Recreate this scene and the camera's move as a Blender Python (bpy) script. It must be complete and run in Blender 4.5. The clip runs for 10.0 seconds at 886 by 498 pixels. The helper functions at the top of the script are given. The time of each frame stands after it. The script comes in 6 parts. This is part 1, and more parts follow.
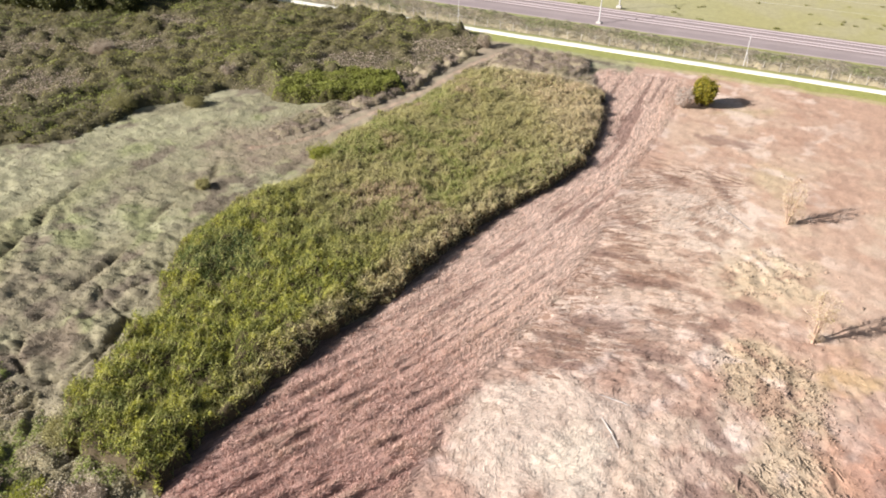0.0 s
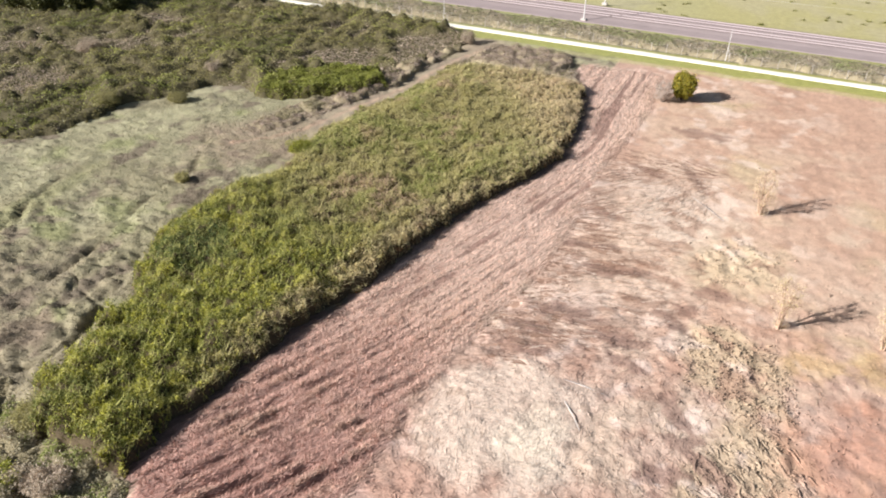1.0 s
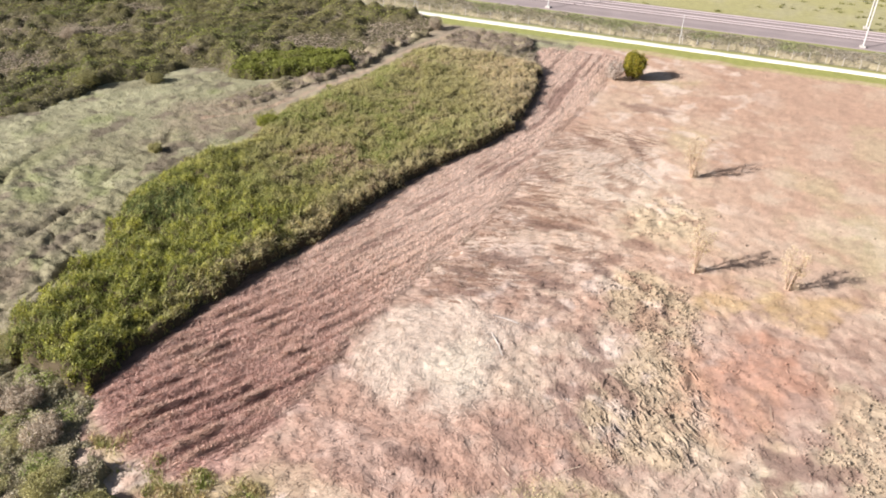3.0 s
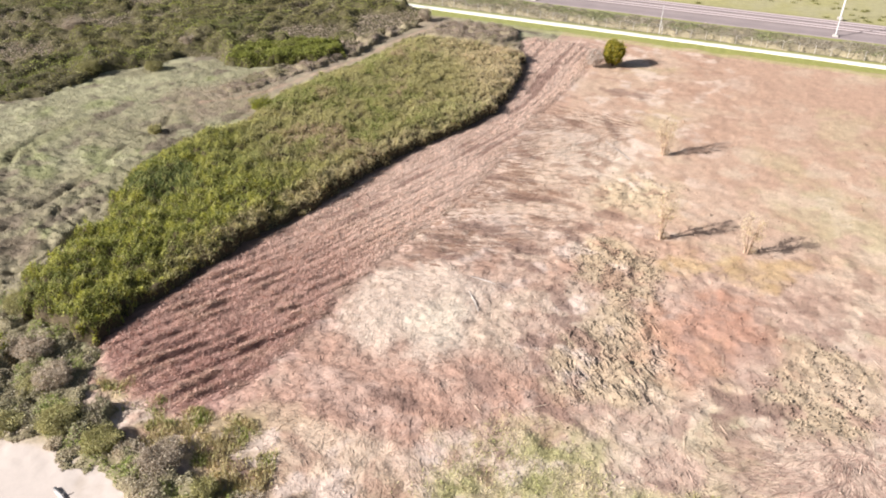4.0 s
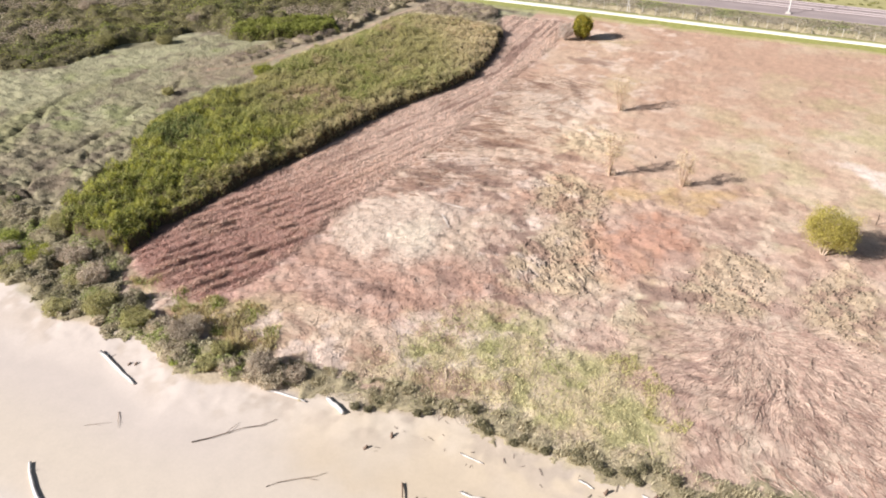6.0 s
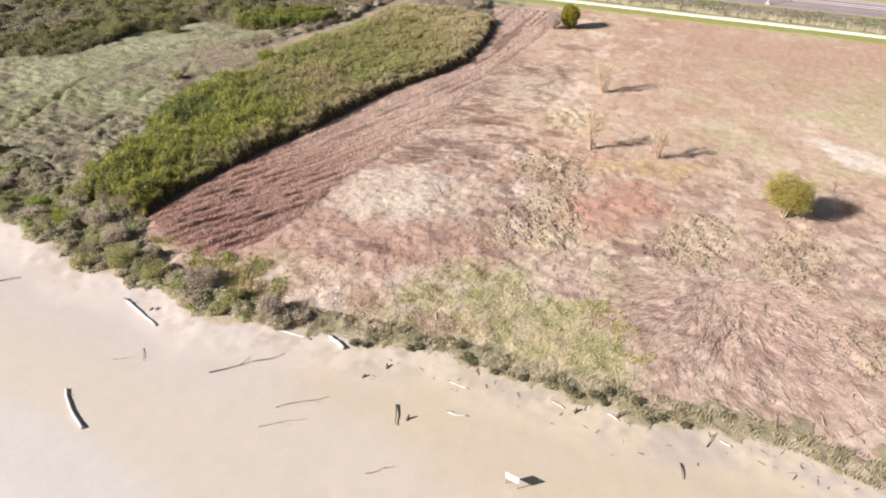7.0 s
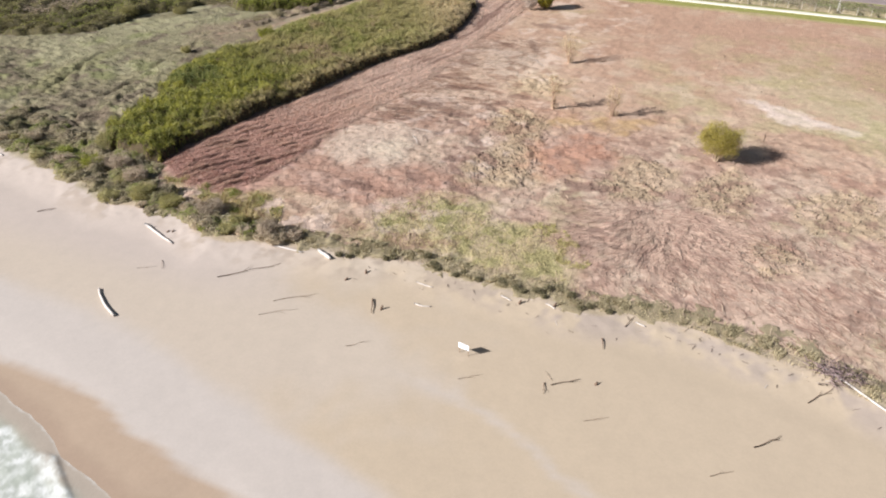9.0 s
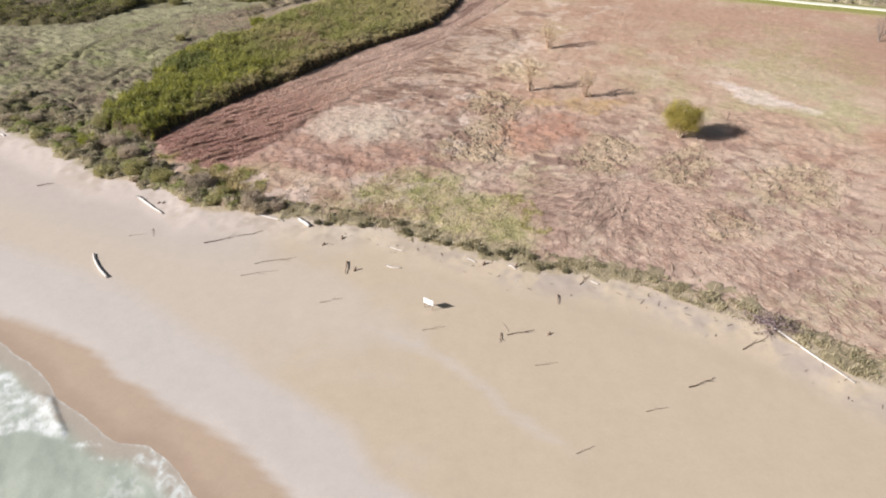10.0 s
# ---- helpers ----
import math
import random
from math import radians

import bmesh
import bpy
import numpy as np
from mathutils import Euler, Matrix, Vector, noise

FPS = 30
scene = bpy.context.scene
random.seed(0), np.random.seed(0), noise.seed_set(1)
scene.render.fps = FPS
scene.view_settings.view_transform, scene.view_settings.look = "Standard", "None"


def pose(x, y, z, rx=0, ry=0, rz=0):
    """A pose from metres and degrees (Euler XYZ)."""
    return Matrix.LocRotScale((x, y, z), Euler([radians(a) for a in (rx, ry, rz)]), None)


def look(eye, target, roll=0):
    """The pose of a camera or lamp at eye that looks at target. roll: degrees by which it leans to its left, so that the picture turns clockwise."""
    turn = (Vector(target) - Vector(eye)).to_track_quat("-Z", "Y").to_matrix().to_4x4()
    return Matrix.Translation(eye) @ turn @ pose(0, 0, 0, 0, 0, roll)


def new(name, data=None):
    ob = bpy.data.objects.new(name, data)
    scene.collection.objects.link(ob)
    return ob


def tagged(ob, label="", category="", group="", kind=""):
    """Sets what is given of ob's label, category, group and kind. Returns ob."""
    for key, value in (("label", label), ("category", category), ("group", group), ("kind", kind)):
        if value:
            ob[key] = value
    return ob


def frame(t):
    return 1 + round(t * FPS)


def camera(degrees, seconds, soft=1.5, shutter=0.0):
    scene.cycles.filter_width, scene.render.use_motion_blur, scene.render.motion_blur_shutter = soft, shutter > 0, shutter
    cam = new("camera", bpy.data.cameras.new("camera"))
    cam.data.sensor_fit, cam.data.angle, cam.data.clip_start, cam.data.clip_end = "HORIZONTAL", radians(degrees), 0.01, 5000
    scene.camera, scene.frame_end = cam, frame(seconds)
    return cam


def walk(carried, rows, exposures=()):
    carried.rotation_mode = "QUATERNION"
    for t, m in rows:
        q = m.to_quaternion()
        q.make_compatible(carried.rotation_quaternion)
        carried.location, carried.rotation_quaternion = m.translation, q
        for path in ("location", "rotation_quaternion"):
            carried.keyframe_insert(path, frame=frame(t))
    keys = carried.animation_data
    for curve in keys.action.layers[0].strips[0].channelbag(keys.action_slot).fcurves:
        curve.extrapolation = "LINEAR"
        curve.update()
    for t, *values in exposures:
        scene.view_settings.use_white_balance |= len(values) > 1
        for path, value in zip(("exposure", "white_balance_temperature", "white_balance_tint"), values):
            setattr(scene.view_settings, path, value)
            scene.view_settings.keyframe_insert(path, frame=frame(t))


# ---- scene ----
cam = camera(61.8, 10.0, soft=1.95)
PATH = [
    (0, (0.651, -0.201, 40.531), (-0.027, 1.323, 39.428), 1.2),
    (0.5, (2.043, -0.171, 40.419), (1.36, 1.352, 39.317), 1.0),
    (1, (3.749, -0.219, 39.988), (3.065, 1.307, 38.89), 0.9),
    (1.5, (5.639, -0.746, 39.694), (4.955, 0.781, 38.597), 0.7),
    (2, (7.59, -1.748, 39.466), (6.906, -0.219, 38.372), 0.6),
    (2.5, (9.42, -3.183, 39.404), (8.74, -1.652, 38.311), 0.7),
    (4, (15.06, -9.553, 39.315), (14.386, -8.018, 38.225), 0.6),
    (4.5, (16.93, -12.346, 39.253), (16.259, -10.809, 38.164), 0.6),
    (5, (18.805, -15.235, 39.292), (18.137, -13.698, 38.201), 0.6),
    (5.5, (20.696, -18.039, 39.31), (20.026, -16.501, 38.219), 0.5),
    (7, (26.459, -27.889, 39.766), (25.792, -26.351, 38.675), 0.4),
    (7.5, (28.215, -30.81, 39.945), (27.549, -29.271, 38.855), 0.4),
    (8, (30.29, -34.014, 40.156), (29.623, -32.476, 39.065), 0.3),
    (8.5, (32.196, -36.613, 40.104), (31.53, -35.074, 39.014), 0.3),
    (9, (34.747, -39.231, 40.077), (34.076, -37.694, 38.987), 0.2),
    (9.5, (37.173, -41.232, 40.219), (36.498, -39.699, 39.125), 0.0),
    (10, (40.273, -43.142, 40.199), (39.591, -41.615, 39.102), -0.3),
]
walk(cam, [(t, look(eye, target, roll)) for t, eye, target, roll in PATH],
     exposures=[(0, 1.04), (4.0, 1.07), (5.0, 1.10), (6.0, 1.03), (7.5, 0.88), (8.5, 0.77), (10, 0.64)])


# ---------- world, sun, exposure ----------
SUN_AZ, SUN_EL = radians(221.5), radians(28.0)          # towards the sun, from +x anticlockwise
to_sun = Vector((math.cos(SUN_AZ) * math.cos(SUN_EL), math.sin(SUN_AZ) * math.cos(SUN_EL), math.sin(SUN_EL)))
world = bpy.data.worlds.new("world")
scene.world = world
world.use_nodes = True
wn = world.node_tree.nodes
sky = wn.new("ShaderNodeTexSky")
sky.sky_type, sky.sun_disc = "NISHITA", False
sky.dust_density, sky.ozone_density = 2.0, 0.7
sky.sun_elevation, sky.sun_rotation = SUN_EL, math.atan2(to_sun.x, to_sun.y)
world.node_tree.links.new(sky.outputs[0], wn["Background"].inputs[0])
wn["Background"].inputs[1].default_value = 0.036
sun = new("sun", bpy.data.lights.new("sun", "SUN"))
sun.data.energy, sun.data.angle, sun.data.color = 5.0, radians(0.55), (0.985, 0.972, 0.988)
sun.matrix_world = look(to_sun * 300, (0, 0, 0))

# ---------- numeric helpers ----------
rng = np.random.default_rng(7)


def lin(r, g, b, k=0.72):
    """Linear base colour of a sunlit surface seen as r, g, b."""
    c = np.array([r, g, b]) / 255.0
    return np.where(c <= 0.04045, c / 12.92, ((c + 0.055) / 1.055) ** 2.4) * k


def lattice(ix, iy, seed):
    h = (ix.astype(np.int64) * 374761393 + iy.astype(np.int64) * 668265263 + seed * 2147483647) & 0xFFFFFFFF
    h = ((h ^ (h >> 13)) * 1274126177) & 0xFFFFFFFF
    return ((h ^ (h >> 16)) & 0xFFFF) / 65535.0


def vnoise(x, y, seed=0):
    fx, fy = np.floor(x), np.floor(y)
    u, v = x - fx, y - fy
    u, v = u * u * (3 - 2 * u), v * v * (3 - 2 * v)
    a, b = lattice(fx, fy, seed), lattice(fx + 1, fy, seed)
    c, d = lattice(fx, fy + 1, seed), lattice(fx + 1, fy + 1, seed)
    return (a * (1 - u) + b * u) * (1 - v) + (c * (1 - u) + d * u) * v


def fbm(x, y, size, seed=0, octaves=4):
    """Rough noise from -1 to 1, with lumps of that size in metres."""
    total, amp, f = 0.0, 0.5, 1.0 / size
    for i in range(octaves):
        total = total + amp * (vnoise(x * f + 17.3 * i, y * f - 9.1 * i, seed + i) * 2 - 1)
        amp, f = amp * 0.55, f * 2.03
    return total


def worley(x, y, size, seed=0):
    """Distances to the nearest and second nearest seed point, in cells."""
    x, y = x / size, y / size
    fx, fy = np.floor(x), np.floor(y)
    d1, d2 = np.full(x.shape, 9.0), np.full(x.shape, 9.0)
    for i in (-1, 0, 1):
        for j in (-1, 0, 1):
            px, py = fx + i + lattice(fx + i, fy + j, seed), fy + j + lattice(fx + i, fy + j, seed + 5)
            d = np.hypot(px - x, py - y)
            d2 = np.where(d < d1, d1, np.minimum(d2, d))
            d1 = np.minimum(d1, d)
    return d1, d2


def ramp(a, lo, hi):
    s = np.clip((a - lo) / (hi - lo), 0, 1)
    return s * s * (3 - 2 * s)


def inside(x, y, outline):
    """Signed distance to a closed outline, positive inside."""
    p = np.array(outline, float)
    q = np.roll(p, -1, axis=0)
    best, odd = np.full(x.shape, 1e9), np.zeros(x.shape, bool)
    for (ax, ay), (bx, by) in zip(p, q):
        ex, ey = bx - ax, by - ay
        s = np.clip(((x - ax) * ex + (y - ay) * ey) / (ex * ex + ey * ey + 1e-12), 0, 1)
        best = np.minimum(best, np.hypot(x - ax - s * ex, y - ay - s * ey))
        if ey:
            odd ^= ((ay > y) != (by > y)) & (x < ex * (y - ay) / ey + ax)
    return np.where(odd, best, -best)


def beside(x, y, line):
    """Distance to an open line."""
    best = np.full(x.shape, 1e9)
    for (ax, ay), (bx, by) in zip(line[:-1], line[1:]):
        ex, ey = bx - ax, by - ay
        s = np.clip(((x - ax) * ex + (y - ay) * ey) / (ex * ex + ey * ey), 0, 1)
        best = np.minimum(best, np.hypot(x - ax - s * ex, y - ay - s * ey))
    return best


def mesh_of(name, verts, faces, colour=None, smooth=False, extra=None):
    """A mesh from arrays: verts (n, 3), faces (m, k)."""
    verts, faces = np.asarray(verts, np.float32), np.asarray(faces, np.int32)
    me = bpy.data.meshes.new(name)
    m, k = faces.shape
    me.vertices.add(len(verts)), me.loops.add(m * k), me.polygons.add(m)
    me.vertices.foreach_set("co", verts.ravel())
    me.loops.foreach_set("vertex_index", faces.ravel())
    me.polygons.foreach_set("loop_start", np.arange(0, m * k, k, dtype=np.int32))
    me.polygons.foreach_set("use_smooth", np.full(m, smooth))
    if colour is not None:
        at = me.attributes.new("tone", "FLOAT_COLOR", "POINT")
        at.data.foreach_set("color", np.concatenate([colour, np.ones((len(colour), 1))], 1).astype(np.float32).ravel())
    for key, values in (extra or {}).items():
        me.attributes.new(key, "FLOAT", "POINT").data.foreach_set("value", np.asarray(values, np.float32))
    me.update(calc_edges=True)
    return me


def thing(name, me, material, label, category, kind="", group="", at=None):
    ob = new(name, me)
    me.materials.append(material)
    if at is not None:
        ob.matrix_basis = at
    return tagged(ob, label, category, group, kind)


def part(name, me, material, parent, label="", at=None, kind=""):
    ob = new(name, me)
    if not me.materials:
        me.materials.append(material)
    ob.parent = parent
    if at is not None:
        ob.matrix_basis = at
    return tagged(ob, label, kind=kind)


def empty(name, label, category, at, group="", kind=""):
    ob = new(name)
    ob.matrix_basis = at
    return tagged(ob, label, category, group, kind)


def from_bm(name, bm, smooth=False):
    me = bpy.data.meshes.new(name)
    bm.to_mesh(me)
    bm.free()
    for p in me.polygons:
        p.use_smooth = smooth
    return me


def box(name, sx, sy, sz, bevel=0.0, z0=0.0):
    """A box standing on z0, with bevelled edges."""
    bm = bmesh.new()
    bmesh.ops.create_cube(bm, size=1.0)
    bmesh.ops.scale(bm, vec=(sx, sy, sz), verts=bm.verts)
    bmesh.ops.translate(bm, vec=(0, 0, z0 + sz / 2), verts=bm.verts)
    if bevel:
        bmesh.ops.bevel(bm, geom=list(bm.edges), offset=bevel, segments=1, affect="EDGES")
    return from_bm(name, bm)


def limbs(name, lines, most=5, smooth=True):
    """Tapered round limbs as one mesh: each line is (points, radii) or (points, radii, sides)."""
    V, F, n = [], [], 0
    for pts, radii, *few in lines:
        pts, sides = [Vector(p) for p in pts], few[0] if few else most
        for i, (p, r) in enumerate(zip(pts, radii)):
            d = (pts[min(i + 1, len(pts) - 1)] - pts[max(i - 1, 0)]).normalized()
            u = d.orthogonal().normalized()
            w = d.cross(u)
            for s in range(sides):
                a = 2 * math.pi * s / sides
                V.append(p + (u * math.cos(a) + w * math.sin(a)) * r)
        for i in range(len(pts) - 1):
            for s in range(sides):
                t2 = (s + 1) % sides
                F.append((n + i * sides + s, n + i * sides + t2, n + (i + 1) * sides + t2, n + (i + 1) * sides + s))
        for end in (0, len(pts) - 1) if sides > 3 else ():
            ring = [n + end * sides + s for s in range(sides)]
            c = len(V)
            V.append(pts[end])
            for s in range(sides):
                F.append((ring[s], ring[(s + 1) % sides], c))
        n = len(V)
    me = bpy.data.meshes.new(name)
    me.from_pydata([tuple(v) for v in V], [], F)
    for p in me.polygons:
        p.use_smooth = smooth
    return me


def leaf_mesh(name, P, size, colour, up=0.6, narrow=0.45):
    """Small folded leaves, one quad each, centred on the points P."""
    n = len(P)
    nrm = rng.normal(size=(n, 3))
    nrm /= np.linalg.norm(nrm, axis=1, keepdims=True)
    nrm[:, 2] = np.abs(nrm[:, 2]) + up
    nrm /= np.linalg.norm(nrm, axis=1, keepdims=True)
    t = np.cross(nrm, rng.normal(size=(n, 3)))
    t /= np.linalg.norm(t, axis=1, keepdims=True)
    b = np.cross(nrm, t)
    s = np.asarray(size).reshape(-1, 1) * np.ones((n, 1))
    fold = nrm * s * rng.uniform(0.0, 0.25, (n, 1))
    V = np.stack([P - t * s * 0.5, P + b * s * narrow + fold, P + t * s * 0.5 - nrm * s * 0.1, P - b * s * narrow + fold], 1).reshape(-1, 3)
    return mesh_of(name, V, np.arange(4 * n).reshape(n, 4), np.repeat(colour, 4, axis=0))


def blade_mesh(name, P, length, width, colour, lean=0.5):
    """Upright blades, one triangle each, rooted at P."""
    n = len(P)
    a = rng.uniform(0, 2 * math.pi, n)
    d = np.stack([np.cos(a), np.sin(a), np.zeros(n)], 1)
    side = np.stack([-np.sin(a), np.cos(a), np.zeros(n)], 1) * np.reshape(width * np.ones(n), (n, 1)) * 0.5
    length = np.reshape(length * np.ones(n), (n, 1))
    tip = P + d * length * lean * rng.uniform(0.2, 1.0, (n, 1)) + np.array([0, 0, 1]) * length * rng.uniform(0.6, 1.0, (n, 1))
    V = np.stack([P - side, P + side, tip], 1).reshape(-1, 3)
    return mesh_of(name, V, np.arange(3 * n).reshape(n, 3), np.repeat(colour, 3, axis=0))


def stalk_mesh(name, P, angle, length, width, colour, tilt=0.10, rise=0.0):
    """Cut stalks that lie on the ground, one strip each."""
    n = len(P)
    d = np.stack([np.cos(angle), np.sin(angle), rise + rng.normal(0, tilt, n)], 1)
    side = np.stack([-np.sin(angle), np.cos(angle), rng.normal(0, 0.22, n)], 1) * np.reshape(width * np.ones(n), (n, 1)) * 0.5
    half = d * np.reshape(length * np.ones(n), (n, 1)) * 0.5
    V = np.stack([P - half - side, P + half - side, P + half + side, P - half + side], 1).reshape(-1, 3)
    return mesh_of(name, V, np.arange(4 * n).reshape(n, 4), np.repeat(colour, 4, axis=0))


# ---------- materials ----------
def material(name, colour=(0.5, 0.5, 0.5), rough=0.8, metal=0.0, attribute="", scale=6.0, vary=0.25, fine=40.0, fine_vary=0.2,
             bump=0.3, bump_dist=0.02, island=0.0, thin=0.0, stretch=(1, 1, 1), random_object=0.0):
    m = bpy.data.materials.new(name)
    m.use_nodes = True
    nt = m.node_tree
    N, L = nt.nodes, nt.links
    bsdf = N["Principled BSDF"]
    bsdf.inputs["Roughness"].default_value, bsdf.inputs["Metallic"].default_value = rough, metal
    bsdf.inputs["Specular IOR Level"].default_value = 0.25
    coord = N.new("ShaderNodeNewGeometry").outputs["Position"]
    mapping = N.new("ShaderNodeMapping")
    mapping.inputs["Scale"].default_value = stretch
    L.new(coord, mapping.inputs[0])

    def tex(s, detail=5.0, rgh=0.6):
        t = N.new("ShaderNodeTexNoise")
        t.inputs["Scale"].default_value, t.inputs["Detail"].default_value, t.inputs["Roughness"].default_value = s, detail, rgh
        L.new(mapping.outputs[0], t.inputs["Vector"])
        return t.outputs["Fac"]

    def maths(op, a, b):
        t = N.new("ShaderNodeMath")
        t.operation = op
        for i, v in enumerate((a, b)):
            if isinstance(v, (int, float)):
                t.inputs[i].default_value = v
            else:
                L.new(v, t.inputs[i])
        return t.outputs[0]

    coarse, fines = tex(1.0 / scale), tex(fine)
    gain = maths("ADD", maths("MULTIPLY", maths("SUBTRACT", coarse, 0.5), 2 * vary), maths("MULTIPLY", maths("SUBTRACT", fines, 0.5), 2 * fine_vary))
    gain = maths("ADD", gain, 1.0)
    if island:
        r = N.new("ShaderNodeNewGeometry").outputs["Random Per Island"]
        gain = maths("MULTIPLY", gain, maths("ADD", maths("MULTIPLY", r, 2 * island), 1.0 - island))
    if random_object:
        r = N.new("ShaderNodeObjectInfo").outputs["Random"]
        gain = maths("MULTIPLY", gain, maths("ADD", maths("MULTIPLY", r, 2 * random_object), 1.0 - random_object))
    vm = N.new("ShaderNodeVectorMath")
    vm.operation = "SCALE"
    if attribute:
        at = N.new("ShaderNodeAttribute")
        at.attribute_name = attribute
        L.new(at.outputs["Color"], vm.inputs[0])
    else:
        vm.inputs[0].default_value = tuple(colour)
    L.new(gain, vm.inputs["Scale"])
    L.new(vm.outputs[0], bsdf.inputs["Base Color"])
    if bump:
        bp = N.new("ShaderNodeBump")
        bp.inputs["Strength"].default_value, bp.inputs["Distance"].default_value = bump, bump_dist
        L.new(maths("ADD", fines, coarse), bp.inputs["Height"])
        L.new(bp.outputs[0], bsdf.inputs["Normal"])
    if thin:
        tr, mix = N.new("ShaderNodeBsdfTranslucent"), N.new("ShaderNodeMixShader")
        L.new(vm.outputs[0], tr.inputs["Color"])
        mix.inputs[0].default_value = thin
        L.new(bsdf.outputs[0], mix.inputs[1]), L.new(tr.outputs[0], mix.inputs[2])
        L.new(mix.outputs[0], N["Material Output"].inputs["Surface"])
    return m


leafy = material("foliage", attribute="tone", rough=0.5, scale=3.0, vary=0.15, fine=9.0, fine_vary=0.1, bump=0, island=0.22, thin=0.3)
dry_grass = material("dry grass", attribute="tone", rough=0.75, scale=3.0, vary=0.12, fine=12.0, fine_vary=0.1, bump=0, island=0.16, thin=0.15)
# darker than bare twigs, so gaps in the scrub look shaded
scrub_shade = material("twigs and shade under the scrub", colour=lin(98, 90, 62), rough=0.9, scale=3.0, vary=0.35, fine=5.0, fine_vary=0.3, bump=0.6, bump_dist=0.1)
twiggy = material("twigs and shade", colour=lin(90, 82, 52), rough=0.9, scale=1.5, vary=0.35, fine=7.0, fine_vary=0.35, bump=0.6, bump_dist=0.1)
dry_twigs = material("dry twigs and litter", colour=lin(168, 154, 124), rough=0.9, scale=1.5, vary=0.3, fine=7.0, fine_vary=0.35, bump=0.6, bump_dist=0.08)
bark = material("bark", colour=lin(105, 88, 70), rough=0.9, scale=0.5, vary=0.3, fine=30.0, fine_vary=0.3, bump=0.5, bump_dist=0.01)
driftwood = material("bleached driftwood", colour=lin(228, 220, 212), rough=0.8, scale=0.6, vary=0.2, fine=25.0, fine_vary=0.2, bump=0.5, bump_dist=0.01)
grey_wood = material("weathered brown wood", colour=lin(165, 142, 122), rough=0.85, scale=0.6, vary=0.25, fine=25.0, fine_vary=0.2, bump=0.4, bump_dist=0.01)
dark_wood = material("dark wet wood", colour=lin(124, 102, 86), rough=0.8, scale=0.6, vary=0.3, fine=25.0, fine_vary=0.3, bump=0.5, bump_dist=0.01)
clod_earth = material("clods of earth", attribute="tone", rough=0.95, scale=4.0, vary=0.2, fine=18.0, fine_vary=0.25, bump=0.6, bump_dist=0.03, island=0.2)
gravel = material("track ballast", colour=lin(168, 152, 148), rough=0.95, scale=5.0, vary=0.2, fine=14.0, fine_vary=0.3, bump=0.8, bump_dist=0.04)
steel_rail = material("worn rail", colour=lin(204, 188, 186), rough=0.5, metal=0.0, scale=9.0, vary=0.12, fine=20.0, fine_vary=0.1, bump=0)
sleeper_grey = material("dusty sleepers", colour=lin(150, 136, 130), rough=0.9, scale=2.0, vary=0.15, fine=20.0, fine_vary=0.2, bump=0.2)
concrete = material("pale concrete", colour=lin(206, 196, 186), rough=0.85, scale=1.2, vary=0.15, fine=30.0, fine_vary=0.15, bump=0.3, bump_dist=0.01, random_object=0.15)
white_gravel = material("white gravel path", colour=lin(252, 244, 226, 0.78), rough=0.9, scale=7.0, vary=0.09, fine=9.0, fine_vary=0.1, bump=0.4, bump_dist=0.02)
galvanised = material("galvanised steel", colour=lin(222, 216, 210), rough=0.6, metal=0.0, scale=1.0, vary=0.1, fine=20.0, fine_vary=0.08, bump=0)
board_white = material("white painted board", colour=(0.78, 0.78, 0.77), rough=0.5, scale=0.4, vary=0.06, fine=20.0, fine_vary=0.05, bump=0)
ink = material("grey print", colour=(0.25, 0.27, 0.33), rough=0.6, scale=0.4, vary=0.05, fine=20.0, fine_vary=0.05, bump=0)

# ---------- plan: outlines in metres ----------
SAND = 0.62      # the sand's share of the light that it throws back
HEDGE_EAST = [(-29.4, 21.5), (-28.9, 27), (-28.1, 34), (-26.6, 41), (-25.1, 49), (-23.4, 58), (-21.1, 67), (-17.9, 74.5), (-16.6, 80), (-17.6, 89), (-18.7, 98), (-22.0, 105), (-24.4, 112)]
HEDGE_WEST = [(-33, 112.8), (-39, 112), (-41.5, 107), (-42.8, 101), (-43.3, 94), (-44.3, 88), (-46, 82), (-47.6, 75), (-46, 66), (-44.3, 62.4), (-45.7, 59.4), (-47.8, 54), (-47.9, 46.3), (-47, 42.8), (-42.6, 36.5), (-41.4, 32), (-40.4, 28), (-39.9, 24.8), (-38.2, 22.5), (-36, 21)]
HEDGE = HEDGE_EAST + HEDGE_WEST
MOWN = [(-31, 21.8), (-27.5, 20.3), (-23.9, 18.3), (-20.5, 17.5), (-17.2, 17.7), (-15.6, 20.5), (-14.4, 24.5), (-13.9, 29), (-14.2, 35.3), (-13.2, 42), (-12.6, 48), (-11, 54.4), (-10.4, 63), (-11.6, 74), (-10.2, 86), (-9.4, 102), (-10.7, 115), (-25, 114), (-20, 80), (-26, 50)]
SHRUBLAND = [(-82.5, 52.5), (-76.5, 58.2), (-76, 64.3), (-76.2, 69.6), (-72.1, 74), (-70.6, 80.7), (-64.2, 81.5), (-60, 80), (-54, 84), (-49, 88.5), (-47, 95), (-46, 106), (-44, 113), (-43.5, 117.5), (-50, 121), (-58, 122.2), (-74, 122.2), (-80, 121), (-140, 121), (-230, 118), (-230, 60), (-120, 42), (-100, 46)]
GREEN_PATCH = [(-64, 81.5), (-60, 79.5), (-56, 82), (-50, 86), (-46.5, 91), (-50, 96), (-57, 94), (-62, 88)]
